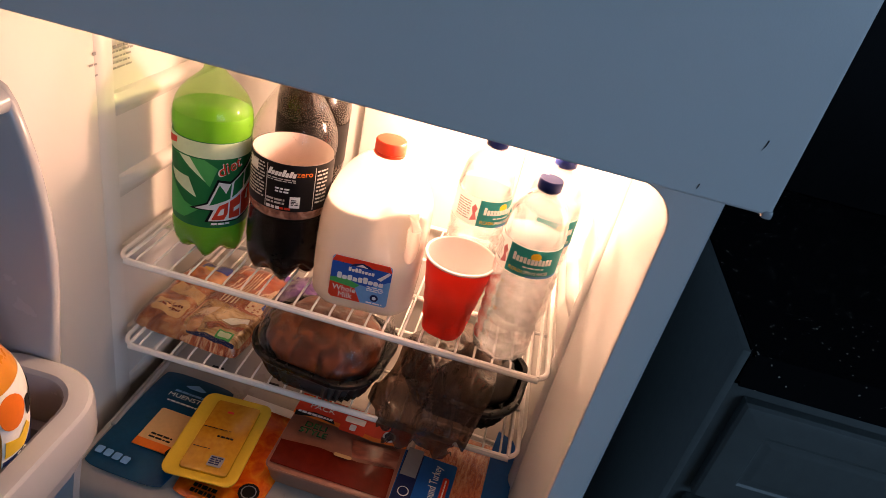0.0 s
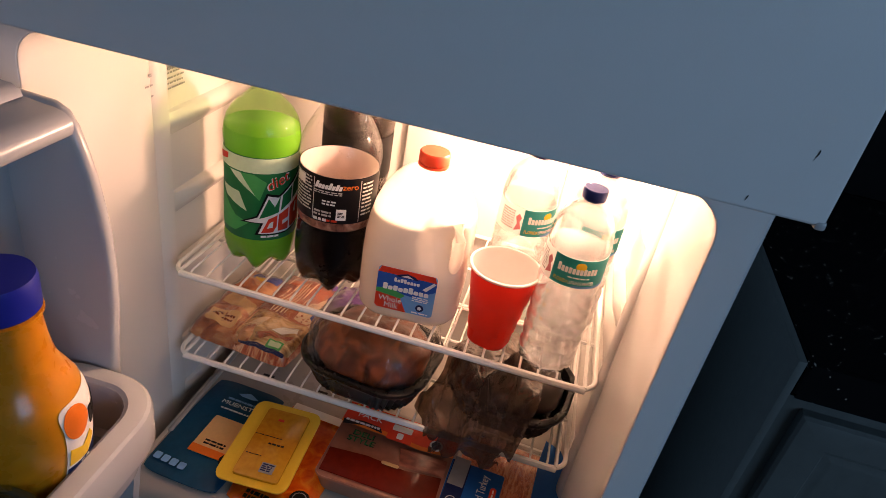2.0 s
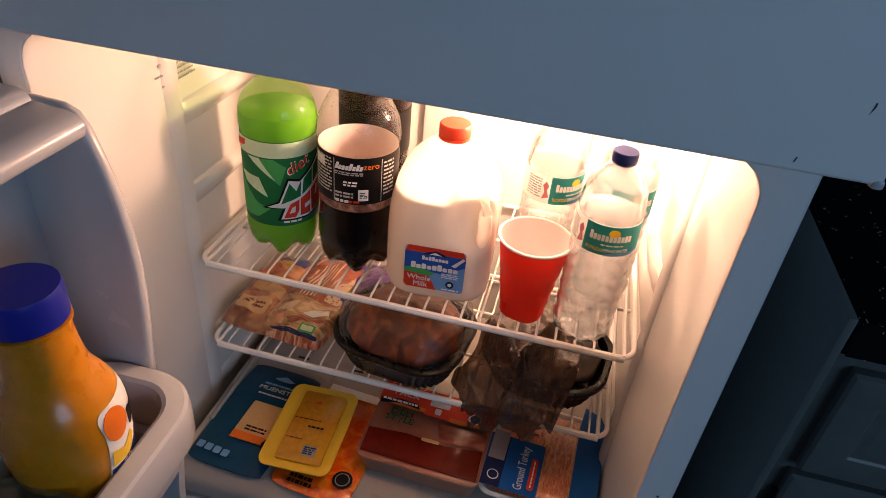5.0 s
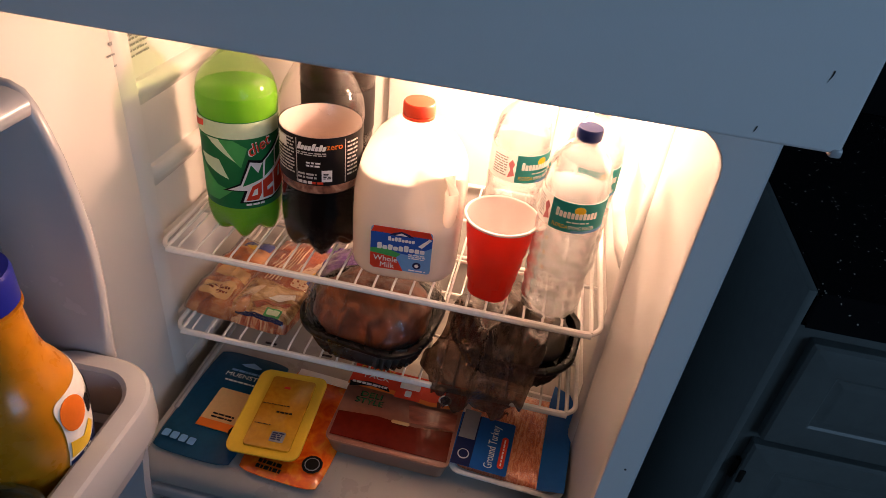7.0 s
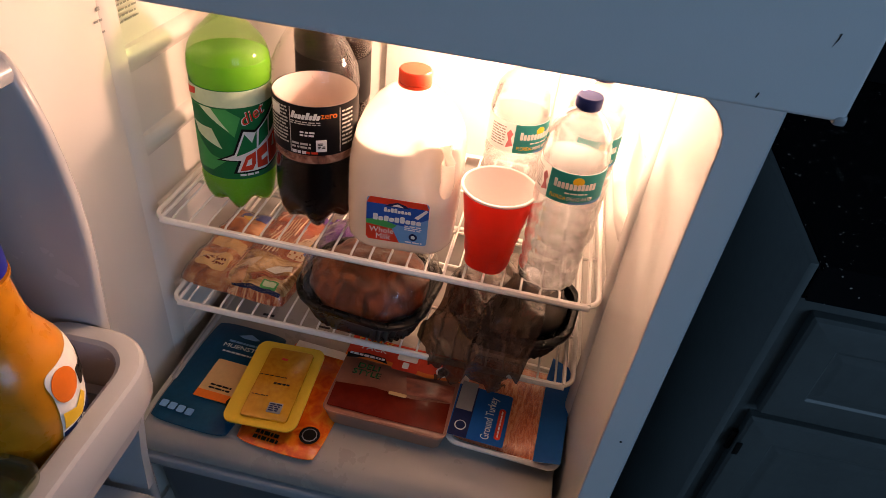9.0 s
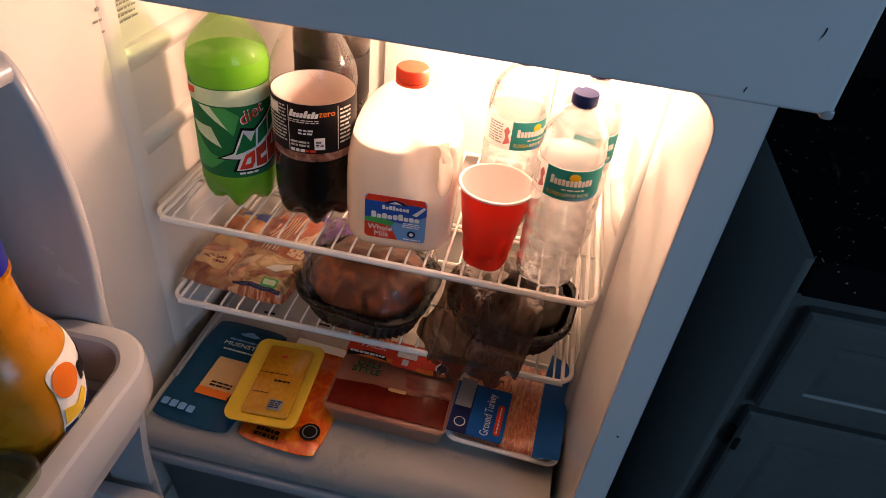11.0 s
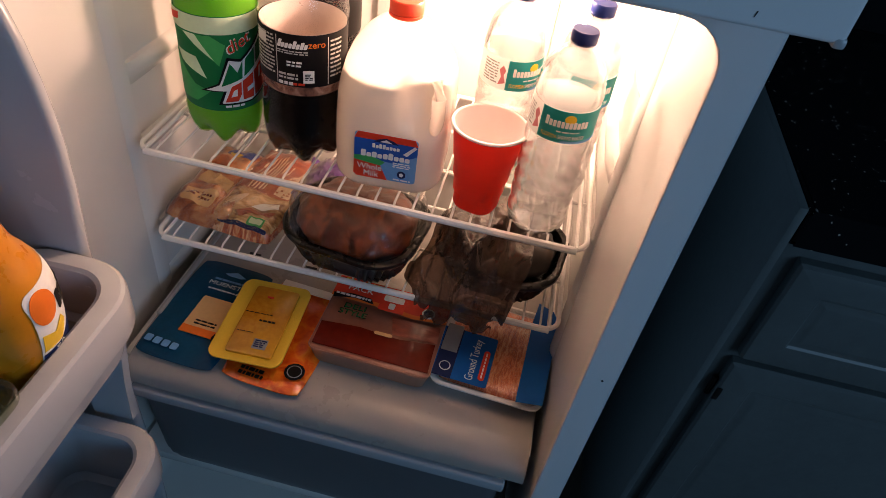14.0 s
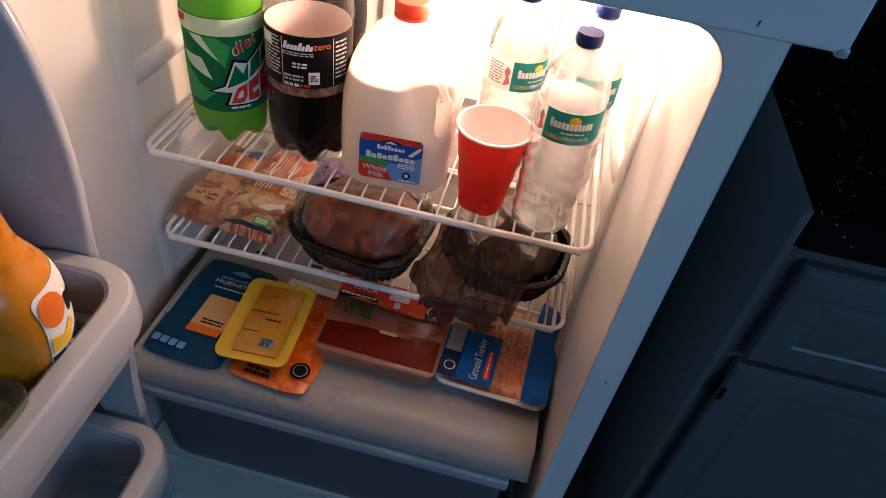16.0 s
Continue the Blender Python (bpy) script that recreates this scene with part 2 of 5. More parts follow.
M["ham"] = meat("sliced_ham", (0.15, 0.016, 0.007), (0.30, 0.055, 0.026), (0.48, 0.15, 0.085), 18, (1, 3, 1))
M["turkey"] = meat("ground_turkey", (0.45, 0.09, 0.03), (0.66, 0.19, 0.07), (0.80, 0.36, 0.18), 55, (4, 1, 1))
M["amber_film"] = surface("amber_meat_under_film", (0.62, 0.31, 0.018), 0.22, vary=0.3, scale=36, coat=0.5, bump=0.25, bump_scale=70, color2=(0.46, 0.18, 0.008))
M["yellow_foam"] = surface("yellow_foam_tray", (0.78, 0.50, 0.03), 0.5, vary=0.08, scale=60, bump=0.2, bump_scale=500)
M["cheese_orange"] = meat("orange_cheese_bag", (0.66, 0.06, 0.002), (0.80, 0.12, 0.003), (0.88, 0.24, 0.010), 40, rough=0.25, coat=0.5)
M["ham_pale"] = surface("pale_ham", (0.36, 0.135, 0.08), 0.3, vary=0.3, scale=30, coat=0.2, bump=0.3, bump_scale=60)
M["ham_dark"] = surface("dark_ham_edge", (0.16, 0.012, 0.004), 0.2, vary=0.4, scale=24, coat=0.2, bump=0.3, bump_scale=50)
M["tray_black"] = surface("black_tray_plastic", (0.008, 0.008, 0.008), 0.26, vary=0.2, spec=0.35)
M["dome"] = clear("clear_dome", (0.95, 0.92, 0.89), 1.4, 0.11, bump=1.0, bump_scale=90, edge=3.0)
M["film"] = clear("shrink_film", (0.99, 0.98, 0.97), 1.0, 0.10, bump=1.0, bump_scale=110, edge=3.0)
M["thin_label"] = glow_liquid("thin_white_label", (0.84, 0.84, 0.82), (0.84, 0.84, 0.82), 0.5, 0.4)
M["thin_teal"] = glow_liquid("thin_teal_label", (0.02, 0.33, 0.32), (0.04, 0.42, 0.40), 0.3, 0.4)
M["bag"] = clear("brown_grocery_bag", (0.30, 0.20, 0.14), 0.95, 0.13, body=0.62, body_color=(0.085, 0.045, 0.027), bump=0.7, bump_scale=80, edge=2.4)
M["dark_food"] = surface("dark_container", (0.03, 0.022, 0.018), 0.3, vary=0.4, scale=30, coat=0.4)
M["greens"] = meat("salad_greens", (0.010, 0.022, 0.006), (0.035, 0.07, 0.02), (0.10, 0.15, 0.05), 60)
M["tub"] = clear("clear_tub", (0.66, 0.71, 0.58), 0.9, 0.08, edge=2.8, body=0.05, body_color=(0.4, 0.42, 0.3))
M["foam_pink"] = surface("pale_pink_tray_side", (0.44, 0.20, 0.12), 0.3, vary=0.12, coat=0.6)


# ---- helpers for meshes ----
def smooth(me, angle=40):
    me.polygons.foreach_set("use_smooth", [True] * len(me.polygons))
    me.set_sharp_from_angle(angle=radians(angle))


def part(name, bm, material, parent=None, label="", m=None, angle=40):
    """Link a bmesh as one mesh object under a thing or a part."""
    me = bpy.data.meshes.new(name)
    bmesh.ops.recalc_face_normals(bm, faces=bm.faces)
    bm.to_mesh(me)
    bm.free()
    me.materials.append(M[material])
    smooth(me, angle)
    ob = new(name, me)
    if parent is not None:
        ob.parent = parent
    if m is not None:
        ob.matrix_basis = m
    return tagged(ob, label)


def share(name, me, parent, m):
    ob = new(name, me)
    ob.parent = parent
    ob.matrix_basis = m
    return ob


def thing(name, m, label, category, group="", kind=""):
    ob = new(name)
    ob.empty_display_size = 0.05
    ob.matrix_basis = m
    return tagged(ob, label, category, group, kind)


def box(x0, x1, y0, y1, z0, z1, bevel=0.0, seg=2, bm=None):
    bm = bm or bmesh.new()
    geo = bmesh.ops.create_cube(bm, size=1.0)
    vs = geo["verts"]
    bmesh.ops.transform(bm, verts=vs, matrix=Matrix.Translation(((x0 + x1) / 2, (y0 + y1) / 2, (z0 + z1) / 2)) @ Matrix.Diagonal((x1 - x0, y1 - y0, z1 - z0, 1)))
    if bevel:
        es = list({e for v in vs for e in v.link_edges})
        bmesh.ops.bevel(bm, geom=es, offset=bevel, segments=seg, affect="EDGES", profile=0.5)
    return bm


def ring_pts(hx, hy, r, n=6, cx=0.0, cy=0.0):
    """Points of a rounded rectangle, anticlockwise."""
    pts = []
    for k, (sx, sy) in enumerate(((1, 1), (-1, 1), (-1, -1), (1, -1))):
        for i in range(n + 1):
            a = math.pi / 2 * (k + i / n)
            pts.append((cx + sx * (hx - r) + r * math.cos(a), cy + sy * (hy - r) + r * math.sin(a)))
    return pts


def loft(rings, cap0=True, cap1=True, bm=None):
    """Skin through rings of 3D points of equal count."""
    bm = bm or bmesh.new()
    vs = [[bm.verts.new(p) for p in r] for r in rings]
    n = len(rings[0])
    for a, b in zip(vs, vs[1:]):
        for i in range(n):
            bm.faces.new((a[i], a[(i + 1) % n], b[(i + 1) % n], b[i]))
    if cap0:
        bm.faces.new(vs[0][::-1])
    if cap1:
        bm.faces.new(vs[-1])
    return bm


def lathe(profile, seg=40, shape=None, cap0=True, cap1=True):
    """Turn (radius, z) rows about z; shape(angle, z) scales the radius."""
    rings = []
    for r, z in profile:
        rings.append([(r * (shape(2 * math.pi * i / seg, z) if shape else 1) * math.cos(2 * math.pi * i / seg),
                       r * (shape(2 * math.pi * i / seg, z) if shape else 1) * math.sin(2 * math.pi * i / seg), z) for i in range(seg)])
    return loft(rings, cap0, cap1)


def tube(points, r, seg=8, closed=False, bm=None, flat=1.0):
    """A rod along points; flat squashes it sideways."""
    ps = [Vector(p) for p in points]
    rings = []
    for i, p in enumerate(ps):
        a = ps[(i - 1) % len(ps)] if closed or i else ps[i]
        b = ps[(i + 1) % len(ps)] if closed or i < len(ps) - 1 else ps[i]
        d = (b - a).normalized()
        up = Vector((0, 0, 1)) if abs(d.z) < 0.9 else Vector((0, 1, 0))
        s = d.cross(up).normalized()
        u = s.cross(d)
        rings.append([tuple(p + s * (r * flat * math.cos(2 * math.pi * k / seg)) + u * (r * math.sin(2 * math.pi * k / seg))) for k in range(seg)])
    if closed:
        rings.append(rings[0])
        bm = loft(rings, False, False, bm)
        bmesh.ops.remove_doubles(bm, verts=bm.verts, dist=1e-6)
        return bm
    return loft(rings, True, True, bm)


def flat_poly(points, bm=None, z=0.0, thick=0.0004):
    """A thin printed patch in the xy plane."""
    bm = bm or bmesh.new()
    lo = [bm.verts.new((x, y, z)) for x, y in points]
    hi = [bm.verts.new((x, y, z + thick)) for x, y in points]
    n = len(points)
    bm.faces.new(hi)
    bm.faces.new(lo[::-1])
    for i in range(n):
        bm.faces.new((lo[i], lo[(i + 1) % n], hi[(i + 1) % n], hi[i]))
    return bm


def rect(x0, y0, x1, y1):
    return [(x0, y0), (x1, y0), (x1, y1), (x0, y1)]


def disc(cx, cy, rx, ry=None, n=20):
    ry = ry or rx
    return [(cx + rx * math.cos(2 * math.pi * i / n), cy + ry * math.sin(2 * math.pi * i / n)) for i in range(n)]


def lettering(text, height, thick=0.0004, shear=0.0, width=None):
    """Text as a flat mesh in the xy plane, centred on the origin."""
    cu = bpy.data.curves.new("lettering", "FONT")
    cu.body, cu.size, cu.align_x, cu.align_y, cu.shear = text, height * 1.35, "CENTER", "CENTER", shear
    cu.extrude, cu.resolution_u = thick / 2, 3
    ob = bpy.data.objects.new("lettering", cu)
    scene.collection.objects.link(ob)
    dg = bpy.context.evaluated_depsgraph_get()
    me = bpy.data.meshes.new_from_object(ob.evaluated_get(dg))
    bm = bmesh.new()
    bm.from_mesh(me)
    bpy.data.objects.remove(ob)
    bpy.data.curves.remove(cu)
    bpy.data.meshes.remove(me)
    if width:
        xs = [v.co.x for v in bm.verts]
        k = width / (max(xs) - min(xs))
        for v in bm.verts:
            v.co.x *= k
    return bm


def wrap(bm, radius, z0, turn=0.0, step=0.004, taper=None):
    """Bend a patch (x along, y up, z out) round a bottle; turn: degrees to which its middle faces, -90 is to the front."""
    xs = [v.co.x for v in bm.verts]
    x = math.floor(min(xs) / step) * step
    while x < max(xs):
        bmesh.ops.bisect_plane(bm, geom=bm.verts[:] + bm.edges[:] + bm.faces[:], plane_co=(x, 0, 0), plane_no=(1, 0, 0))
        x += step
    if taper:
        ys = [v.co.y for v in bm.verts]
        y, top = min(ys) + 0.005, max(ys)
        while y < top:
            bmesh.ops.bisect_plane(bm, geom=bm.verts[:] + bm.edges[:] + bm.faces[:], plane_co=(0, y, 0), plane_no=(0, 1, 0))
            y += 0.005
    for v in bm.verts:
        r0 = taper(z0 + v.co.y) if taper else radius
        a = radians(turn) + v.co.x / r0
        r = r0 + v.co.z
        v.co = (r * math.cos(a), r * math.sin(a), z0 + v.co.y)
    return bm


def bars(rows, x0, x1, y1, h, gap, bm=None, seed=1, z=0.0):
    """Unreadable small print as plain bars."""
    bm = bm or bmesh.new()
    rnd = random.Random(seed)
    for k in range(rows):
        x = x0
        while x < x1 - 0.002:
            w = min(rnd.uniform(0.003, 0.011), x1 - x)
            flat_poly(rect(x, y1 - k * (h + gap) - h, x + w, y1 - k * (h + gap)), bm, z, 0.0003)
            x += w + 0.0015
    return bm


def drape(bm, height, lift=0.0005, step=0.006):
    """Lay a flat patch over a soft pack: cut it fine and set its points on the pack's surface."""
    for axis in (0, 1):
        vals = [v.co[axis] for v in bm.verts]
        k = math.floor(min(vals) / step) * step
        no = (1, 0, 0) if axis == 0 else (0, 1, 0)
        while k < max(vals):
            bmesh.ops.bisect_plane(bm, geom=bm.verts[:] + bm.edges[:] + bm.faces[:], plane_co=(k * no[0], k * no[1], 0), plane_no=no)
            k += step
    for v in bm.verts:
        v.co.z = height(v.co.x, v.co.y) + lift + v.co.z
    return bm


def mark_bars(heights, width, gap, slant=0.0, bm=None):
    """A brand mark as a row of plain rounded blocks, centred on x."""
    bm = bm or bmesh.new()
    x = -(len(heights) * (width + gap) - gap) / 2
    for h in heights:
        pts = ring_pts(width * 0.54, h / 2, width * 0.26, 2, x + width / 2, h / 2)
        flat_poly([(px + py * slant, py) for px, py in pts], bm)
        x += width + gap
    return bm


# ---- the room ----
def slab(name, bm, material, label, category="structure"):
    return tagged(part(name, bm, material), label, category, kind="structure")


slab("floor", box(-2.2, 2.4, -3.1, 0.84, -0.1, 0.0), "floor", "brown sheet vinyl kitchen floor", "floor")
slab("ceiling", box(-2.2, 2.4, -3.1, 0.84, 2.45, 2.55), "ceiling", "plain white textured kitchen ceiling", "ceiling")
slab("wall_north", box(-2.2, 2.4, 0.74, 0.84, 0.0, 2.45), "wall", "painted kitchen wall behind the refrigerator", "wall")
slab("wall_west", box(-2.2, -2.1, -3.0, 0.74, 0.0, 2.45), "wall", "painted kitchen side wall in the dark", "wall")
bm = box(2.3, 2.4, -3.0, -2.65, 0.0, 2.45)
box(2.3, 2.4, -1.35, 0.74, 0.0, 2.45, bm=bm)
box(2.3, 2.4, -2.65, -1.35, 0.0, 1.12, bm=bm)
box(2.3, 2.4, -2.65, -1.35, 2.32, 2.45, bm=bm)
slab("wall_east", bm, "wall", "painted side wall with a window that gives cool light", "wall")
slab("wall_south", box(-2.2, 2.4, -3.1, -3.0, 0.0, 2.45), "wall", "painted kitchen wall in the dark", "wall")
win = thing("window_1", pose(2.35, -2.0, 1.72, 0, 0, 90), "white framed window with cool evening light behind it", "window", kind="structure")
bm = box(-0.65, -0.60, -0.03, 0.03, -0.6, 0.6)
box(0.60, 0.65, -0.03, 0.03, -0.6, 0.6, bm=bm)
box(-0.60, 0.60, -0.03, 0.03, -0.6, -0.55, bm=bm)
box(-0.60, 0.60, -0.03, 0.03, 0.55, 0.6, bm=bm)
part("window_frame", bm, "enamel", win)
part("pane", box(-0.6, 0.6, -0.004, 0.004, -0.55, 0.55), "glass_pane", win)

# ---- the refrigerator: top freezer, lower door open ----
XL, XR, YF, YB, ZT = -0.362, 0.3525, -0.055, 0.62, 1.72
LX0, LX1, LZ0, LZ1, LYB = -0.330, 0.316, 0.16, 1.145, 0.462
fridge = thing("refrigerator", pose(0, 0, 0), "white top-freezer refrigerator with its lower door standing open", "refrigerator")


def xz_ring(x0, x1, z0, z1, r, y, n=6):
    return [(x, y, z) for x, z in ring_pts((x1 - x0) / 2, (z1 - z0) / 2, r, n, (x0 + x1) / 2, (z0 + z1) / 2)]


# shell with the front flange round the opening
rings = [xz_ring(XL, XR, 0.04, ZT, 0.006, YB), xz_ring(XL, XR, 0.04, ZT, 0.006, YF + 0.006), xz_ring(XL + 0.004, XR - 0.004, 0.044, ZT - 0.004, 0.006, YF),
         xz_ring(LX0 - 0.0010, LX1 + 0.0004, LZ0 - 0.001, LZ1 + 0.0005, 0.038, YF), xz_ring(LX0 - 0.0002, LX1 - 0.0004, LZ0, LZ1 - 0.0003, 0.0375, YF + 0.001)]
part("cabinet_shell", loft(rings, True, False), "enamel", fridge, "white enamelled steel cabinet")
# liner: flares to the front, rounded at the back
rings = []
for y, g, r in ((YF + 0.001, -0.0003, 0.0375), (YF + 0.004, -0.0010, 0.037), (YF + 0.010, -0.0012, 0.0365), (YF + 0.014, -0.0012, 0.0365), (YF + 0.05, -0.0005, 0.036), (0.10, -0.002, 0.034), (0.145, -0.003, 0.03),
                (0.165, 0.0, 0.03), (LYB - 0.03, -0.004, 0.03), (LYB - 0.01, -0.012, 0.03), (LYB, -0.032, 0.03)):
    rings.append(xz_ring(LX0 - g, LX1 + g, LZ0 - g, LZ1 + g, r, y))
part("liner", loft(rings, False, True), "liner", fridge, "glossy off-white moulded liner", angle=60)
# back panel with a raised air duct
part("back_panel", box(-0.075, 0.20, LYB - 0.012, LYB - 0.001, 0.50, 1.12, 0.004), "liner", fridge)
# moulded shelf ledges on both side walls
for side, x in ((1, LX0), (-1, LX1)):
    for z in (0.50, 0.600, 0.752, 0.862, 0.982, 1.07):
        prof = [(0.0, 0.012), (0.008, 0.0105), (0.0135, 0.004), (0.014, -0.003), (0.010, -0.009), (0.0, -0.022)]
        if z in (0.862, 0.982, 1.07):
            prof = [(px * 1.15, pz * 1.1) for px, pz in prof]
        pts = []
        for y, k in ((0.150, 0.12), (0.160, 0.45), (0.175, 0.72), (0.21, 0.95), (0.43, 1.0), (0.45, 0.6)):
            pts.append([(x + side * (-0.002 + (px + 0.002) * k), y, z + pz) for px, pz in prof])
        part("shelf_ledge", loft(pts), "liner", fridge)
    # the upright bead at the front of the pockets
    pts = []
    for z in (0.47, 0.49, 0.70, 0.95, 1.08, 1.10):
        w = 0.009 if 0.48 < z < 1.09 else 0.0015
        pts.append([(x + side * (w * c), 0.150 + 0.022 * s, z) for c, s in ((-0.6, -1.0), (0.35, -0.75), (1.0, -0.1), (1.0, 0.4), (-0.6, 0.9))])
    part("upright_bead", loft(pts), "liner", fridge)
# stamped notice on the liner wall
bm = bmesh.new()
for k, (w, o) in enumerate(((0.030, 0.0), (0.055, 0.0), (0.050, 0.004), (0.058, -0.004), (0.040, 0.003), (0.052, 0.0))):
    bars(1, -w / 2 + o, w / 2 + o, 0.020 - 0.0068 * k, 0.0022 if k != 1 else 0.004, 0.001, bm, seed=k)
tagged(part("stamped_notice", bm, "grey", fridge, "faint grey printed notice", m=Matrix(((0, 0, 1, LX0 + 0.0040), (1.4, 0, 0, 0.168), (0, 1, 0, 1.040), (0, 0, 0, 1)))), kind="stuff")
# lamp housing at the ceiling of the compartment
housing = part("lamp_housing", box(0.00, 0.15, 0.27, 0.40, 1.130, 1.144, 0.004), "liner", fridge)
# freezer door
fz = part("freezer_door", box(XL - 0.004, 0.353, -0.1362, -0.068, 1.1728, 1.715, 0.003, 3), "enamel", fridge, "white textured steel freezer door", angle=50)
part("freezer_gasket", box(XL + 0.012, XR - 0.012, -0.068, YF, 1.192, 1.70, 0.003), "gasket", fz)
part("corner_cap", box(0.3465, 0.3540, -0.1368, -0.085, 1.1705, 1.1770, 0.002), "shaded_door_plastic", fz, "chipped white plastic corner cap")
bm = bmesh.new()
for pts in (((0.0, 0.012), (0.0035, 0.011), (0.003, 0.0), (0.001, -0.006), (-0.002, -0.012), (-0.0042, -0.014), (-0.001, -0.004), (0.0, 0.004)),
            ((-0.0045, -0.017), (-0.0035, -0.016), (-0.006, -0.021))):
    flat_poly([(x * 0.20, y * 0.22) for x, y in pts], bm)
part("scratch", bm, "scratch", fz, "short dark scratch through the enamel", m=pose(0.329, -0.1362, 1.219, 90, 0, 0))
part("scratch", flat_poly([(0.0, 0.0018), (0.0005, 0.0015), (-0.0003, -0.0015), (-0.0008, -0.002), (-0.0005, 0.0)]), "scratch", fz, m=pose(0.301, -0.1362, 1.181, 90, 0, 0))
part("scratch", flat_poly(disc(0, 0, 0.0014, n=7)), "scratch", fridge, m=pose(0.336, YF - 0.0002, 0.752, 90, 0, 0))

# open lower door: skin, moulded inner liner, bins. x faces into the room, it stands square to the cabinet
DY0, DY1, PX = -0.068, -0.80, -0.262
door = part("door", box(-0.415, -0.365, DY1 - 0.02, DY0, 0.06, 1.165, 0.006, 3), "enamel", fridge, "open white lower door")
part("door_gasket", box(-0.365, -0.352, DY1, DY0 - 0.006, 0.075, 1.155, 0.004), "gasket", door)


def yz_ring(y0, y1, z0, z1, r, x, n=8):
    return [(x, y, z) for y, z in ring_pts((y1 - y0) / 2, (z1 - z0) / 2, r, n, (y0 + y1) / 2, (z0 + z1) / 2)]


rings = [yz_ring(DY1 + 0.02, DY0 - 0.004, 0.09, 1.150, 0.02, -0.353), yz_ring(DY1 + 0.03, DY0 - 0.008, 0.10, 1.145, 0.03, -0.338), yz_ring(DY1 + 0.04, DY0 - 0.016, 0.11, 1.138, 0.03, -0.330)]
part("inner_panel", loft(rings), "shaded_door_plastic", door, angle=60)
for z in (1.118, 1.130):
    part("panel_rib", box(-0.331, -0.318, DY1 + 0.06, DY0 - 0.035, z - 0.005, z + 0.005, 0.004, 3), "shaded_door_plastic", door)
# raised side walls of the door's inner liner, with a bowed edge, and the ledge between them
FIN = [(-0.338, 0.16), (-0.248, 0.18), (-0.243, 0.30), (-0.245, 0.55), (-0.243, 0.72), (-0.241, 0.789), (-0.238, 0.823), (-0.233, 0.872), (-0.231, 0.917), (-0.232, 0.958), (-0.235, 0.990), (-0.240, 1.023), (-0.246, 1.048),
       (-0.253, 1.072), (-0.261, 1.086), (-0.273, 1.092), (-0.338, 1.096)]


def fin_mesh(y0, y1):
    """A rounded upright wall with the outline FIN, from y0 to y1."""
    rings = []
    for y, g in ((y0, 0.005), (y0 + 0.0015, 0.0022), (y0 + 0.005, 0.0), (y1 - 0.005, 0.0), (y1 - 0.0015, 0.0022), (y1, 0.005)):
        rings.append([(x - (g if x > -0.33 else 0), y, z - (g if z > 0.7 else -g)) for x, z in FIN])
    return loft(rings)


part("side_wall", fin_mesh(-0.088, -0.072), "shaded_door_plastic", door, "bowed white side wall of the door liner", angle=60)
part("side_wall", fin_mesh(-0.766, -0.750), "shaded_door_plastic", door, angle=60)
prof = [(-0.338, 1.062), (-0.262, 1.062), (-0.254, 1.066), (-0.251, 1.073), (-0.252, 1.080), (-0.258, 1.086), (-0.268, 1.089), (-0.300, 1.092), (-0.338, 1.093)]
part("ledge", loft([[(x, y, z) for x, z in prof] for y in (-0.752, -0.086)]), "shaded_door_plastic", door, "moulded white ledge", angle=50)
part("ledge_step", loft([[(x, y, z) for x, z in ((-0.338, 1.090), (-0.300, 1.0905), (-0.296, 1.094), (-0.298, 1.100), (-0.306, 1.104), (-0.338, 1.106))] for y in (-0.752, -0.090)]), "shaded_door_plastic", door, angle=50)


def bin_mesh(y0, y1, x0, x1, z0, z1, r=0.045, wall=0.031):
    """An open door bin: a broad rolled rim with a skirt, over a tub that draws in below it."""
    def ring(g, z, rr):
        return [(x, y, z) for x, y in ring_pts((x1 - x0) / 2 - g, (y1 - y0) / 2 - g, max(rr, 0.008), 8, (x0 + x1) / 2, (y0 + y1) / 2)]
    return loft([ring(0.026, z0, r - 0.016), ring(0.017, z0 + 0.010, r - 0.010), ring(0.009, z1 - 0.062, r - 0.006), ring(0.0015, z1 - 0.055, r), ring(0.0, z1 - 0.050, r), ring(0.0, z1 - 0.012, r),
                 ring(0.0012, z1 - 0.005, r), ring(0.004, z1 - 0.001, r - 0.001), ring(0.008, z1, r - 0.003), ring(wall - 0.006, z1, r - wall + 0.010), ring(wall - 0.0015, z1 - 0.003, r - wall + 0.006),
                 ring(wall, z1 - 0.010, r - wall + 0.005), ring(wall - 0.004, z1 - 0.045, r - wall + 0.006), ring(wall + 0.002, z0 + 0.014, r - wall), ring(wall + 0.010, z0 + 0.006, r - wall - 0.004)])


upper = part("door_bin", bin_mesh(-0.745, -0.0885, -0.326, -0.165, 0.685, 0.788, 0.060, 0.028), "shaded_door_plastic", door, "deep white door bin", angle=22)
lower = part("door_bin", bin_mesh(-0.745, -0.137, -0.326, -0.152, 0.43, 0.550, 0.052, 0.026), "shaded_door_plastic", door, "deep white door bin", angle=22)
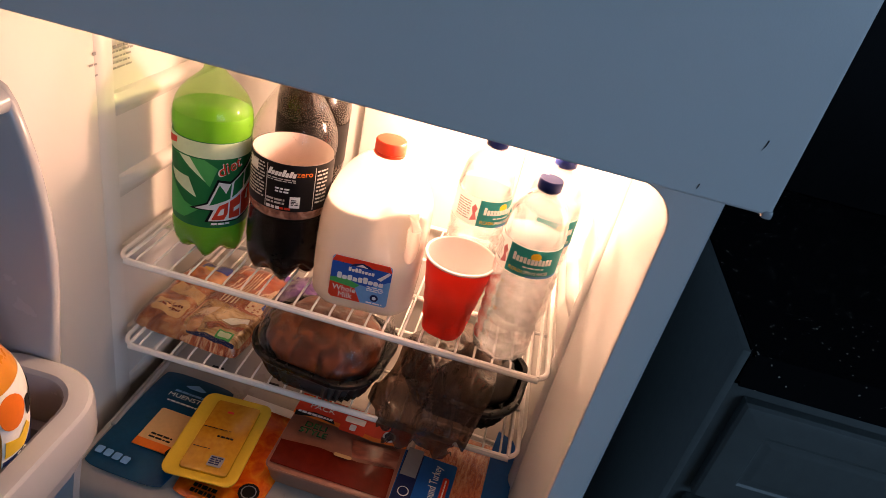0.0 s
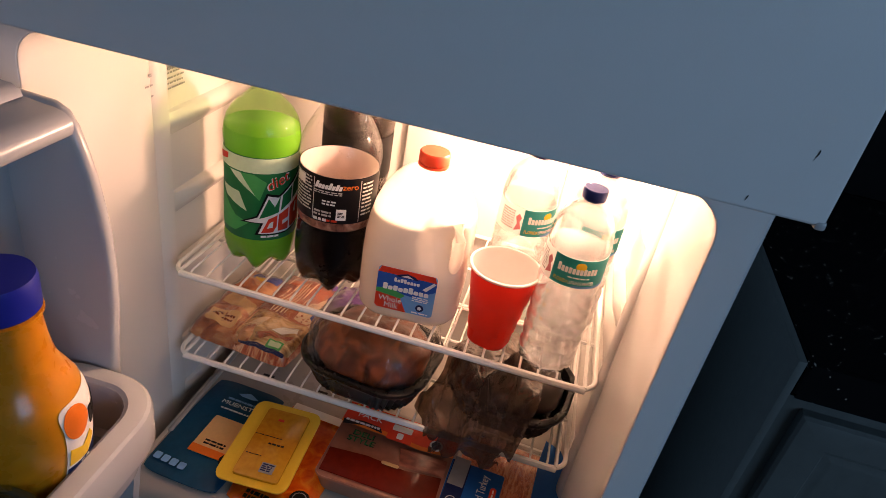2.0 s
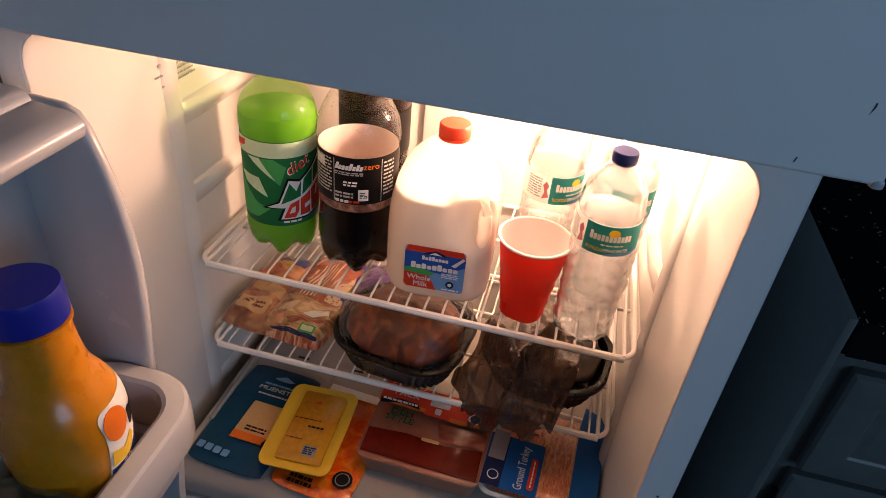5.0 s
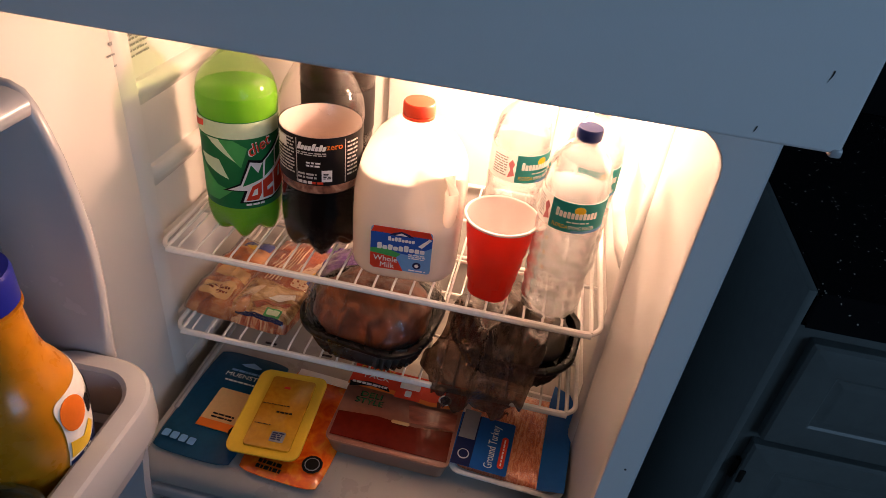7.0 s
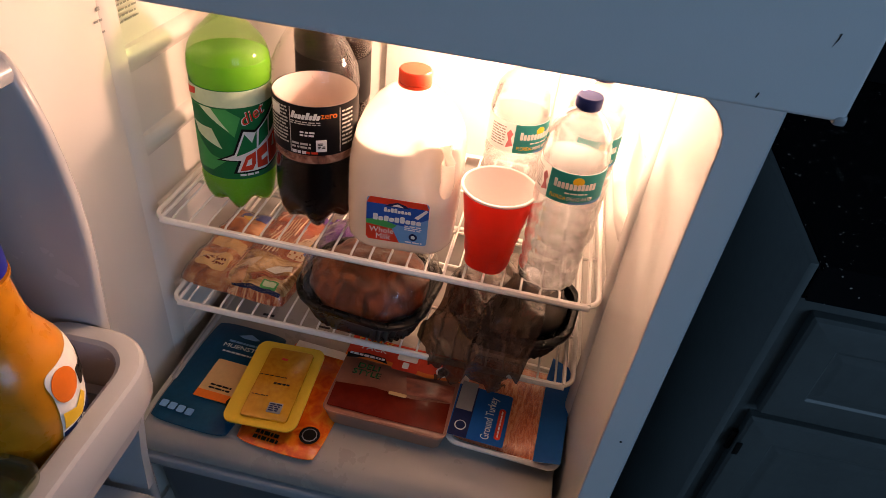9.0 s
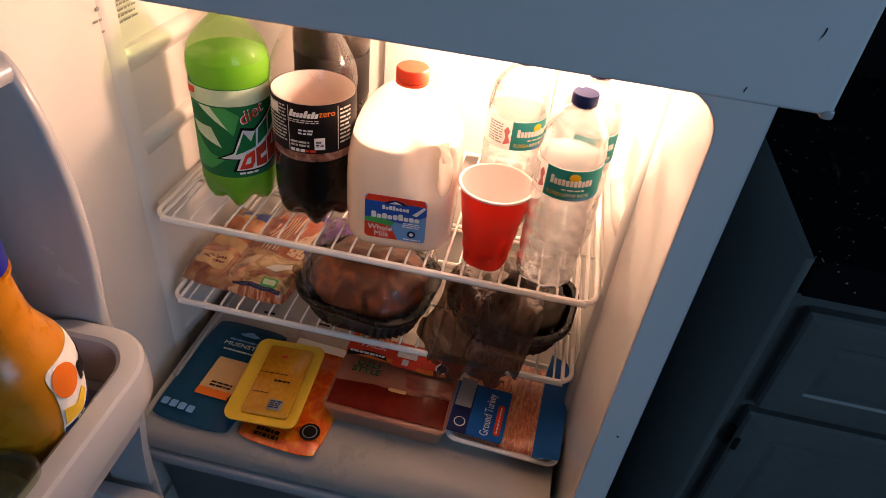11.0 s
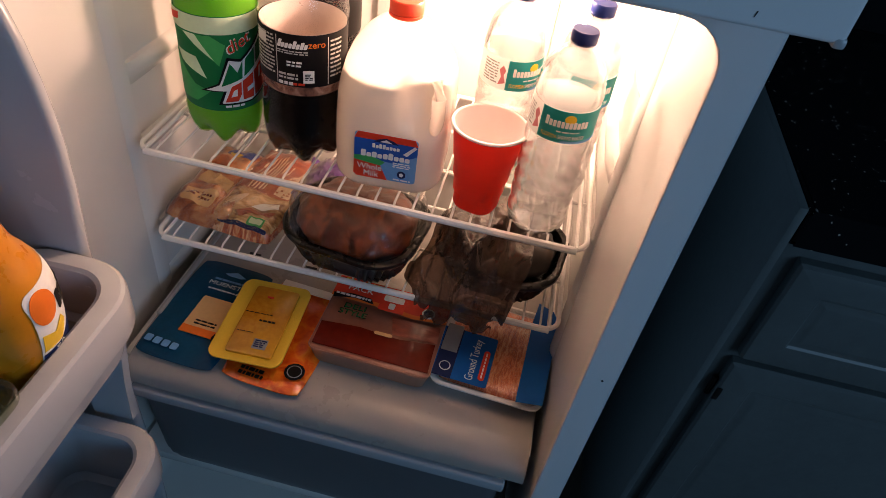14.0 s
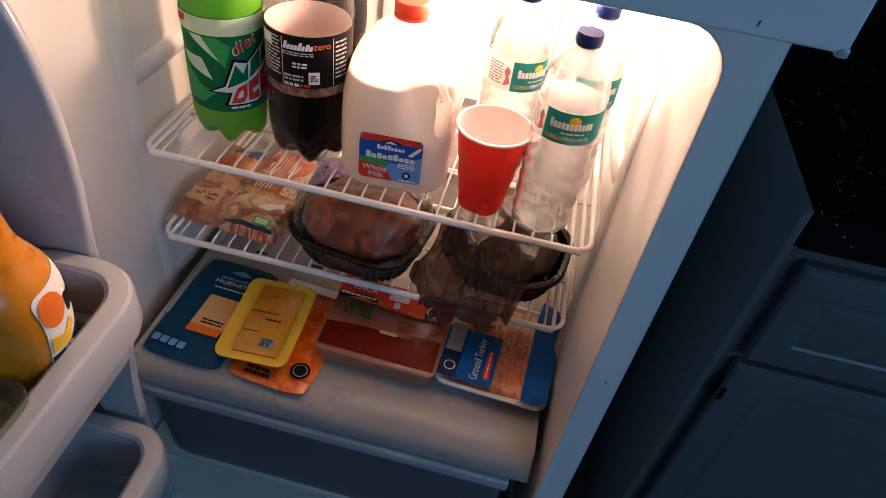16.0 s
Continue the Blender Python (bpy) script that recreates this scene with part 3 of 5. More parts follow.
# the web between the bins at the hinge end
bm = bmesh.new()
web = [(PX, 0.72), (-0.190, 0.72), (-0.196, 0.68), (-0.204, 0.62), (-0.210, 0.54), (PX, 0.54)]
a = [bm.verts.new((x, -0.118, z)) for x, z in web]
b = [bm.verts.new((x, -0.130, z)) for x, z in web]
bm.faces.new(a)
bm.faces.new(b[::-1])
for i in range(len(web)):
    bm.faces.new((a[i], b[i], b[(i + 1) % len(web)], a[(i + 1) % len(web)]))
part("bin_web", bm, "shaded_door_plastic", door)
DOOR_TURN = pose(-0.365, DY0, 0, 0, 0, 1.2) @ pose(0.365, -DY0, 0)
door.matrix_basis = DOOR_TURN


# ---- wire shelves ----
def wire_shelf(z, label):
    sh = thing("wire_shelf", pose(0, 0, z), label, "shelf", "wire shelves in the refrigerator")
    x0, x1, y0, y1, r = -0.303, 0.303, 0.118, 0.440, 0.022
    cx, cy = (x0 + x1) / 2, (y0 + y1) / 2
    frame_pts = [(x, y, 0) for x, y in ring_pts((x1 - x0) / 2, (y1 - y0) / 2, r, 6, cx, cy)]
    part("frame", tube(frame_pts, 0.0037, 8, True), "wire", sh)
    part("front_rail", tube([(x0 + 0.012, y0 - 0.001, -0.002), (x1 - 0.012, y0 - 0.001, -0.002)], 0.0043, 10, flat=0.8), "wire", sh)
    for y in (0.225, 0.335):
        part("cross_rod", tube([(x0 + 0.004, y, -0.0045), (x1 - 0.004, y, -0.0045)], 0.0026, 6), "wire", sh)
    for x in (x0 + 0.013, x1 - 0.013):
        part("side_rod", tube([(x, y0, 0.002), (x, y1, 0.002)], 0.003, 6), "wire", sh)
    first = None
    n = 24
    for k in range(1, n):
        x = x0 + (x1 - x0) * k / n
        if first is None:
            first = part("wire", tube([(0, y0 + 0.002, -0.003), (0, y0 + 0.012, 0.0005), (0, y1 - 0.012, 0.0005), (0, y1 - 0.002, -0.002)], 0.0017, 6), "wire", sh, m=pose(x, 0, 0))
        else:
            share("wire", first.data, sh, pose(x, 0, 0))
    return sh


wire_shelf(0.780, "upper white plastic-coated wire shelf full of bottles")
wire_shelf(0.628, "lower white plastic-coated wire shelf holding packed meat")
S1, S2 = 0.7825, 0.6305

# ---- crisper cover and drawer ----
CZ = 0.518
cover = thing("crisper_cover", pose(0, 0, 0), "white plastic crisper cover with a rolled front lip", "crisper cover")
prof = [(0.448, CZ), (0.03, CZ), (0.004, CZ - 0.001), (-0.014, CZ - 0.004), (-0.029, CZ - 0.010), (-0.038, CZ - 0.019), (-0.041, CZ - 0.034),
        (-0.038, CZ - 0.034), (-0.034, CZ - 0.021), (-0.026, CZ - 0.014), (-0.012, CZ - 0.010), (0.01, CZ - 0.007), (0.448, CZ - 0.007)]
bm = loft([[(x, y, z) for y, z in prof] for x in (-0.286, -0.283, 0.299, 0.302)])
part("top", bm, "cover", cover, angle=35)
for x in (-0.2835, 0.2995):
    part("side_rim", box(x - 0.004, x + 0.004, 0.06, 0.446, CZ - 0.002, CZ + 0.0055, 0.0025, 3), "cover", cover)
for x, y, w in ((-0.205, 0.232, 0.020), (-0.105, 0.232, 0.020), (-0.020, 0.226, 0.02), (-0.196, -0.009, 0.018)):
    part("slot", box(x - w / 2, x + w / 2, y - 0.002, y + 0.002, CZ - 0.001, CZ + 0.0012, 0.0006), "slot", cover)
drawer = thing("vegetable_bin", pose(0, 0, 0), "grey translucent vegetable bin with a white front rim", "vegetable bin")


def xy_ring(x0, x1, y0, y1, r, z, n=6):
    return [(x, y, z) for x, y in ring_pts((x1 - x0) / 2, (y1 - y0) / 2, r, n, (x0 + x1) / 2, (y0 + y1) / 2)]


part("tub", loft([xy_ring(-0.27, 0.27, -0.02, 0.42, 0.03, 0.26), xy_ring(-0.275, 0.275, -0.028, 0.425, 0.03, 0.29), xy_ring(-0.28, 0.28, -0.034, 0.43, 0.02, 0.478),
                  xy_ring(-0.276, 0.276, -0.030, 0.426, 0.018, 0.478), xy_ring(-0.270, 0.270, -0.022, 0.42, 0.02, 0.27)]), "drawer", drawer)
part("front_rim", box(-0.278, 0.279, -0.046, -0.032, 0.455, 0.476, 0.004, 3), "shaded_door_plastic", drawer, "white front rim")
for x in (-0.30, 0.296):
    part("runner", box(x - 0.012, x + 0.012, 0.0, 0.44, 0.470, 0.488, 0.003), "liner", fridge)
part("drawer_floor", box(LX0 + 0.01, LX1 - 0.01, -0.02, 0.44, 0.235, 0.256, 0.004), "liner", fridge)


# ---- base cabinet and counter beside the refrigerator ----
CX, CY = 0.507, 0.112
cab = thing("base_cabinet", pose(0, 0, 0), "dark grey-green painted base cabinet with routed door and drawer", "cabinet")
bm = box(CX, 1.30, CY, 0.735, 0.10, 0.872, 0.002)
box(CX + 0.03, 1.27, CY + 0.07, 0.735, 0.0, 0.10, bm=bm)
part("body", bm, "cabinet", cab)
part("end_panel", box(CX - 0.011, CX - 0.0004, 0.099, 0.735, 0.0, 0.9225, 0.002), "cabinet", cab, "painted side panel up to the worktop")


def routed_front(name, x0, x1, z0, z1):
    """An overlay front with a rounded edge and a routed groove inside it."""
    def ring(g, y):
        return [(x, y, z) for x, z in ring_pts((x1 - x0) / 2 - g, (z1 - z0) / 2 - g, 0.002, 2, (x0 + x1) / 2, (z0 + z1) / 2)]
    y = CY - 0.019
    bm = loft([ring(0, CY - 0.0005), ring(0, y + 0.006), ring(0.003, y + 0.001), ring(0.006, y), ring(0.040, y), ring(0.043, y + 0.0025), ring(0.046, y + 0.0028), ring(0.052, y + 0.0005), ring(0.056, y)])
    return part(name, bm, "cabinet", cab, angle=25)


routed_front("drawer_front", CX + 0.024, CX + 0.40, 0.684, 0.852)
routed_front("cabinet_door", CX + 0.022, CX + 0.40, 0.115, 0.672)
routed_front("drawer_front", CX + 0.42, CX + 0.775, 0.684, 0.852)
routed_front("cabinet_door", CX + 0.42, CX + 0.775, 0.115, 0.672)
for z in (0.612, 0.19):
    bm = tube([(CX + 0.018, CY - 0.006, z - 0.018), (CX + 0.018, CY - 0.006, z + 0.018)], 0.004, 8)
    box(CX + 0.020, CX + 0.028, CY - 0.022, CY - 0.0195, z - 0.012, z + 0.012, 0.001, bm=bm)
    part("hinge", bm, "hinge", cab)
top = thing("countertop", pose(0, 0, 0), "polished black granite countertop with pale flecks", "countertop")
ring = [(x, y) for x, y in ring_pts(0.41, 0.319, 0.004, 5, CX + 0.001 + 0.41, 0.736 - 0.319)]
bm = loft([[(x, y, z) for x, y in ring] for z in (0.8725, 0.922)])
bmesh.ops.bevel(bm, geom=[e for e in bm.edges if abs(e.verts[0].co.z - e.verts[1].co.z) < 1e-5 and len(e.link_faces) == 2], offset=0.006, segments=3, affect="EDGES")
part("slab", bm, "granite", top)
# added sheet that hides the lit wall and stands for the darkness there
part("shade_backsplash", box(CX + 0.001, 1.32, 0.712, 0.738, 0.9225, 1.45, 0.002), "shade_backsplash", top)


# ---- upper shelf: bottles, jug, cup ----
def petal(n=5, depth=0.20, z_hi=0.06):
    """Five-footed base of a fizzy-drink bottle."""
    def f(a, z):
        k = max(0.0, 1 - z / z_hi)
        return 1 - depth * k * (0.5 - 0.5 * math.cos(n * a)) ** 0.6
    return f


def feet(bm, n=5, z_hi=0.048):
    """Draw the grooves between the feet of a bottle upwards."""
    for v in bm.verts:
        if v.co.z < z_hi:
            a = math.atan2(v.co.y, v.co.x)
            v.co.z += (z_hi - v.co.z) * 0.26 * (0.5 - 0.5 * math.cos(n * a))
    return bm


def soda_profile(p0, p1, tall=0.306):
    """Outline of a two-litre bottle whose straight label panel runs from p0 to p1."""
    rows = [(0.020, 0.006), (0.034, 0.0), (0.043, 0.004), (0.050, 0.018), (0.0538, 0.036)]
    if p0 > 0.09:
        rows += [(0.0552, 0.055), (0.0545, 0.075), (0.0525, 0.095), (0.0522, 0.108), (0.0535, p0 - 0.008)]
    else:
        rows += [(0.0548, p0 - 0.008)]
    rows += [(0.0532, p0), (0.0532, p1), (0.0548, p1 + 0.006), (0.0552, p1 + 0.014)]
    z0, z1 = p1 + 0.014, tall - 0.020
    cone = p0 > 0.09
    for k, rd, rc in ((0.2, 0.0540, 0.0528), (0.4, 0.0502, 0.0458), (0.56, 0.0440, 0.0385), (0.70, 0.0355, 0.0310), (0.82, 0.0265, 0.0240), (0.92, 0.0190, 0.0182), (1.0, 0.0145, 0.0145)):
        rows.append((rc if cone else rd, z0 + (z1 - z0) * k))
    return rows + [(0.0140, tall - 0.014), (0.0140, tall - 0.008), (0.0165, tall - 0.007), (0.0165, tall - 0.005), (0.0135, tall - 0.004), (0.0135, tall)]


def inside(profile, gap, z_lo, z_hi):
    """The part of a profile between two heights, drawn in by gap: what is filled."""
    rows = [(max(r - gap, 0.002), z) for r, z in profile if z_lo < z < z_hi]

    def radius(z):
        for (r0, a), (r1, b) in zip(profile, profile[1:]):
            if a <= z <= b and b > a:
                return r0 + (r1 - r0) * (z - a) / (b - a)
        return profile[-1][0]
    if not rows or rows[0][1] > z_lo + 0.001:
        rows = [(radius(z_lo) - gap, z_lo)] + rows
    return rows + [(radius(z_hi) - gap, z_hi)]


def soda_bottle(m, name, label, shell, drink, level, cap, SODA):
    b = thing(name, m, label, "bottle", "two-litre soda bottles")
    part("shell", feet(lathe(SODA, 60, petal())), shell, b, angle=80)
    if drink:
        rows = [(r, z + 0.001) for r, z in inside(SODA, 0.0012, 0.003, level)]
        part("drink", feet(lathe(rows, 60, petal())), drink, b, angle=80)
    part("cap", lathe([(0.0145, SODA[-1][1] - 0.010), (0.0152, SODA[-1][1] - 0.009), (0.0152, SODA[-1][1] + 0.006), (0.0142, SODA[-1][1] + 0.0085)], 30, lambda a, z: 1 + 0.012 * math.cos(30 * a)), cap, b)
    return b


def stuck(parent, name, bm, ink_name, radius, z0, turn, label="", lift=0.0004, taper=None):
    for v in bm.verts:
        v.co.z += lift
    ob = part(name, wrap(bm, radius, z0, turn, taper=taper), ink_name, parent, label)
    return tagged(ob, label, kind="stuff") if name in ("brand_mark", "brand_bar", "script_mark", "small_print") else ob


# green soda, its label in dark and pale greens with slanted red lettering
dew = soda_bottle(pose(-0.2130, 0.206, S1) @ Matrix.Diagonal((0.94, 0.94, 0.965, 1.0)), "green_soda_bottle", "green two-litre diet citrus soda bottle, nearly full, on the wire shelf", "pet_green", "green_soda", 0.218, "mid_green", soda_profile(0.058, 0.190, 0.292))
R = 0.0537
lab = part("label", lathe([(R, 0.059), (R + 0.0002, 0.0595), (R + 0.0002, 0.1885), (R, 0.189)], 60, cap0=False, cap1=False), "label_green", dew, "green and white wrap label")
T = -72
stuck(lab, "pale_band", flat_poly(rect(-0.16, 0.0, 0.16, 0.022)), "pale_green", R, 0.166, T)
for pts, c, up in ((((-0.066, 0.044), (-0.030, 0.046), (0.006, 0.006), (0.016, 0.034), (-0.002, 0.046)), "mid_green", 0.0004), (((-0.058, 0.018), (-0.024, 0.016), (-0.012, -0.012), (-0.050, 0.004)), "pale_green", 0.0006),
                   (((-0.070, -0.050), (-0.066, 0.012), (-0.030, -0.024), (-0.008, -0.030), (-0.030, -0.048)), "mid_green", 0.0004), (((-0.040, 0.046), (-0.022, 0.046), (0.000, 0.014)), "pale_green", 0.0008),
                   (((-0.100, 0.040), (-0.078, 0.010), (-0.082, -0.040), (-0.110, -0.020)), "mid_green", 0.0004), (((0.070, -0.050), (0.110, -0.052), (0.104, -0.010)), "mid_green", 0.0004)):
    stuck(lab, "leaf_shard", flat_poly(list(pts)), c, R, 0.118, T, lift=up)
# the brand mark: plain slanted blocks in its colours, outlined in white and black
for pts, c, up in ((((-0.022, -0.030), (0.002, -0.018), (0.016, 0.018), (0.034, 0.014), (0.084, 0.050), (0.090, 0.010), (0.082, -0.040), (0.046, -0.050), (0.000, -0.049), (0.008, -0.030)), "black", 0.0009),
                   (((-0.014, -0.028), (0.004, -0.020), (0.018, 0.014), (0.034, 0.010), (0.080, 0.044), (0.085, 0.010), (0.078, -0.037), (0.046, -0.0475), (0.005, -0.047), (0.012, -0.029)), "white", 0.0012),
                   (((0.006, -0.022), (0.019, 0.010), (0.028, -0.004), (0.036, 0.012), (0.034, -0.013)), "label_green", 0.0016), (((0.037, -0.011), (0.040, 0.013), (0.056, 0.024), (0.055, 0.000)), "label_green", 0.0016),
                   (((0.058, 0.002), (0.060, 0.026), (0.078, 0.039), (0.080, 0.014), (0.070, 0.010)), "label_green", 0.0016),
                   (((0.009, -0.045), (0.019, -0.023), (0.032, -0.018), (0.031, -0.036), (0.026, -0.045)), "red", 0.0016), (((0.033, -0.044), (0.034, -0.017), (0.051, -0.009), (0.050, -0.044)), "red", 0.0016),
                   (((0.053, -0.043), (0.053, -0.008), (0.080, 0.006), (0.076, -0.036), (0.064, -0.040)), "red", 0.0016),
                   (((0.017, -0.038), (0.021, -0.029), (0.026, -0.027), (0.025, -0.037)), "white", 0.0019), (((0.040, -0.034), (0.040, -0.028), (0.051, -0.024), (0.051, -0.030)), "white", 0.0019),
                   (((0.061, -0.020), (0.064, -0.005), (0.067, -0.004), (0.066, -0.020)), "white", 0.0019)):
    stuck(lab, "mark", flat_poly(list(pts)), c, R, 0.118, T, lift=up)
bm = lettering("diet", 0.0185, shear=0.25)
bmesh.ops.rotate(bm, verts=bm.verts, matrix=Matrix.Rotation(0.42, 3, "Z"))
stuck(lab, "lettering", bm, "white", R, 0.1530, T + 33, lift=0.0016)
bm = lettering("diet", 0.0165, shear=0.25)
bmesh.ops.rotate(bm, verts=bm.verts, matrix=Matrix.Rotation(0.42, 3, "Z"))
stuck(lab, "lettering", bm, "red", R, 0.1530, T + 33, lift=0.0021)
stuck(lab, "mark", flat_poly([(-0.014, -0.006), (0.012, 0.001), (0.014, 0.010), (-0.012, 0.005)]), "red", R, 0.176, T - 62, lift=0.0010)
stuck(lab, "small_print", bars(1, -0.012, 0.014, 0.0015, 0.003, 0.001, seed=5), "white", R, 0.066, T + 22, lift=0.001)


rnd = random.Random(11)
bm = bmesh.new()
prof = soda_profile(0.058, 0.190, 0.292)
for k in range(60):
    z = rnd.uniform(0.205, 0.262)
    rr = inside(prof, 0.0, z, z + 0.004)[0][0]
    a = rnd.uniform(-2.7, 0.0)
    bmesh.ops.create_icosphere(bm, subdivisions=1, radius=rnd.uniform(0.0005, 0.0011), matrix=Matrix.Translation((rr * math.cos(a), rr * math.sin(a), z)))
tagged(part("droplet", bm, "pet", dew), kind="stuff")


# cola, half full, black label
def cola(m, name, label, level, front):
    SODA = soda_profile(0.120, 0.188)
    b = soda_bottle(m, name, label, "pet", "cola", level, "black", SODA)
    lab = part("label", lathe([(R, 0.121), (R + 0.0002, 0.1215), (R + 0.0002, 0.1865), (R, 0.187)], 60, cap0=False, cap1=False), "black", b, "black wrap label with white print")
    if front:
        tt = -83
        bm = mark_bars((0.0095, 0.006, 0.006, 0.006, 0.0095, 0.006, 0.0085, 0.006), 0.0036, 0.0009, 0.3)
        stuck(lab, "script_mark", bm, "white", R, 0.1700, tt - 1)
        stuck(lab, "lettering", lettering("zero", 0.0085), "orange", R, 0.1750, tt + 31)
        stuck(lab, "small_print", bars(11, -0.018, 0.016, 0.028, 0.0020, 0.0026, seed=2), "pale_grey", R, 0.1540, tt - 42)
        stuck(lab, "small_print", bars(2, -0.019, 0.018, 0.004, 0.0013, 0.0014, seed=3), "pale_grey", R, 0.1630, tt)
        stuck(lab, "small_print", bars(2, -0.008, 0.010, 0.002, 0.0022, 0.002, seed=4), "white", R, 0.1520, tt + 1)
        stuck(lab, "small_print", bars(2, -0.018, 0.006, 0.0, 0.0026, 0.0022, seed=6), "pale_grey", R, 0.1380, tt)
        stuck(lab, "small_print", bars(1, -0.018, 0.000, 0.0, 0.004, 0.002, seed=7), "white", R, 0.1270, tt)
        stuck(lab, "small_print", bars(1, 0.0, 0.014, 0.0, 0.003, 0.002, seed=8), "red", R, 0.1265, tt)
        stuck(lab, "panel_line", flat_poly(rect(-0.0004, -0.030, 0.0004, 0.030)), "pale_grey", R, 0.1535, tt - 21)
        stuck(lab, "panel_line", flat_poly(rect(-0.0004, -0.030, 0.0004, 0.030)), "pale_grey", R, 0.1535, tt + 46)
        stuck(lab, "small_print", bars(9, -0.010, 0.008, 0.026, 0.0022, 0.0034, seed=21), "pale_grey", R, 0.1530, tt + 60)
        stuck(lab, "code_panel", flat_poly(rect(-0.009, -0.006, 0.009, 0.006)), "white", R, 0.1740, tt - 48)
        stuck(lab, "code_panel", flat_poly(rect(-0.0065, -0.008, 0.0065, 0.008)), "white", R, 0.1350, tt + 20)
        stuck(lab, "code_bars", bars(4, -0.0045, 0.0045, 0.004, 0.0012, 0.001, seed=9), "black", R, 0.1350, tt + 20, lift=0.001)
    if front:
        part("label_lining", lathe([(R - 0.0016, 0.121), (R - 0.0016, 0.187)], 60, cap0=False, cap1=False), "lining", b, "pale inner side of the wrap label", angle=80)
        rows = [(r - 0.0008, z) for r, z in inside(SODA, 0.0, 0.1075, 0.1205)]
        part("foam_band", lathe(rows, 60, cap0=False, cap1=True), "foam", b, "mottled brown foam on the drink", angle=80)
    rnd = random.Random(4)
    bm = bmesh.new()
    for k in range(70):
        z = rnd.uniform(0.216, 0.280)
        rr = inside(SODA, 0.0, z, z + 0.004)[0][0]
        a = rnd.uniform(-2.9, 0.2)
        bmesh.ops.create_icosphere(bm, subdivisions=1, radius=rnd.uniform(0.0006, 0.0013), matrix=Matrix.Translation((rr * math.cos(a), rr * math.sin(a), z)))
    tagged(part("droplet", bm, "pet", b), kind="stuff")
    return b


cola(pose(-0.098, 0.202, S1), "cola_bottle", "clear two-litre cola bottle, less than half full, black label", 0.107, True)
cola(pose(-0.122, 0.338, S1), "cola_bottle", "full dark two-litre cola bottle at the back", 0.262, False)


# milk jug
def milk_jug(m):
    j = thing("milk_jug", m, "hazy white plastic jug of whole milk with red cap", "milk jug")
    rings = []
    for z, h, r in ((0.0, 0.058, 0.030), (0.003, 0.065, 0.034), (0.012, 0.0700, 0.036), (0.05, 0.0715, 0.036), (0.09, 0.0718, 0.037), (0.120, 0.0715, 0.042), (0.138, 0.0700, 0.048),
                    (0.155, 0.0665, 0.053), (0.170, 0.0605, 0.053), (0.182, 0.0530, 0.050), (0.192, 0.0445, 0.0435), (0.201, 0.0345, 0.0342), (0.207, 0.0255, 0.0253), (0.211, 0.0195, 0.0194), (0.226, 0.0180, 0.0179)):
        rings.append([(x, y, z) for x, y in ring_pts(h, h, r, 8)])
    bm = loft(rings)
    for _ in range(2):
        bmesh.ops.subdivide_edges(bm, edges=[e for e in bm.edges if e.calc_length() > 0.006], cuts=1, smooth=0.5, use_grid_fill=True)
    for v in bm.verts:
        # the hollow that leaves the handle at one corner, and a shallow dish in the front face
        x, y, z = v.co
        d = ((x - 0.040) / 0.036) ** 2 + ((y + 0.060) / 0.042) ** 2 + ((z - 0.130) / 0.055) ** 2
        if d < 1:
            v.co.y += (1 - d) ** 1.2 * 0.026
            v.co.x -= (1 - d) ** 1.2 * 0.010
    inner = bm.copy()
    for v in inner.verts:
        k = min(0.0016 / max(math.hypot(v.co.x, v.co.y), 0.004), 0.4)
        v.co.x, v.co.y, v.co.z = v.co.x * (1 - k), v.co.y * (1 - k), v.co.z + 0.0014 * (v.co.z < 0.03)
    cut = bmesh.ops.bisect_plane(inner, geom=inner.verts[:] + inner.edges[:] + inner.faces[:], plane_co=(0, 0, 0.149), plane_no=(0, 0, 1), clear_outer=True)
    bmesh.ops.contextual_create(inner, geom=[e for e in cut["geom_cut"] if isinstance(e, bmesh.types.BMEdge)])
    part("jug", bm, "hazy", j, "hazy white translucent jug", angle=80)
    part("milk", inner, "milk", j, "white milk filled to the shoulder", angle=60)
    hp = [(0.032, -0.016, 0.180), (0.043, -0.031, 0.172), (0.0510, -0.042, 0.157), (0.0555, -0.048, 0.136), (0.0570, -0.0500, 0.112), (0.0550, -0.0490, 0.092), (0.049, -0.042, 0.074)]
    part("handle", tube(hp, 0.0105, 14, flat=0.85), "hazy", j)
    part("neck_ring", lathe([(0.0185, 0.2105), (0.0205, 0.2112), (0.0205, 0.2145), (0.0185, 0.2155)], 36), "red_cap", j)
    part("cap", lathe([(0.0192, 0.2155), (0.0202, 0.2165), (0.0200, 0.2290), (0.0185, 0.2310), (0.004, 0.2315)], 48, lambda a, z: 1 + 0.012 * math.cos(48 * a)), "red_cap", j, "red ribbed screw cap")
    # printed label, a little curled to the jug's face
    lab = part("label", flat_poly(ring_pts(0.040, 0.033, 0.005, 3)), "sky", j, "blue and red milk label", m=pose(0.000, -0.0722, 0.055, 90, 0, 0))

    def onlab(name, bm, c, z=0.0005):
        for v in bm.verts:
            v.co.z += z
        ob = part(name, bm, c, lab)
        return tagged(ob, kind="stuff") if name in ("brand_bar", "small_print") else ob
    onlab("red_band", flat_poly([(-0.040, 0.024), (0.040, 0.024), (0.036, 0.033), (-0.036, 0.033)]), "red")
    onlab("red_panel", flat_poly([(-0.040, -0.008), (-0.006, -0.012), (0.004, -0.033), (-0.036, -0.033), (-0.040, -0.029)]), "red")
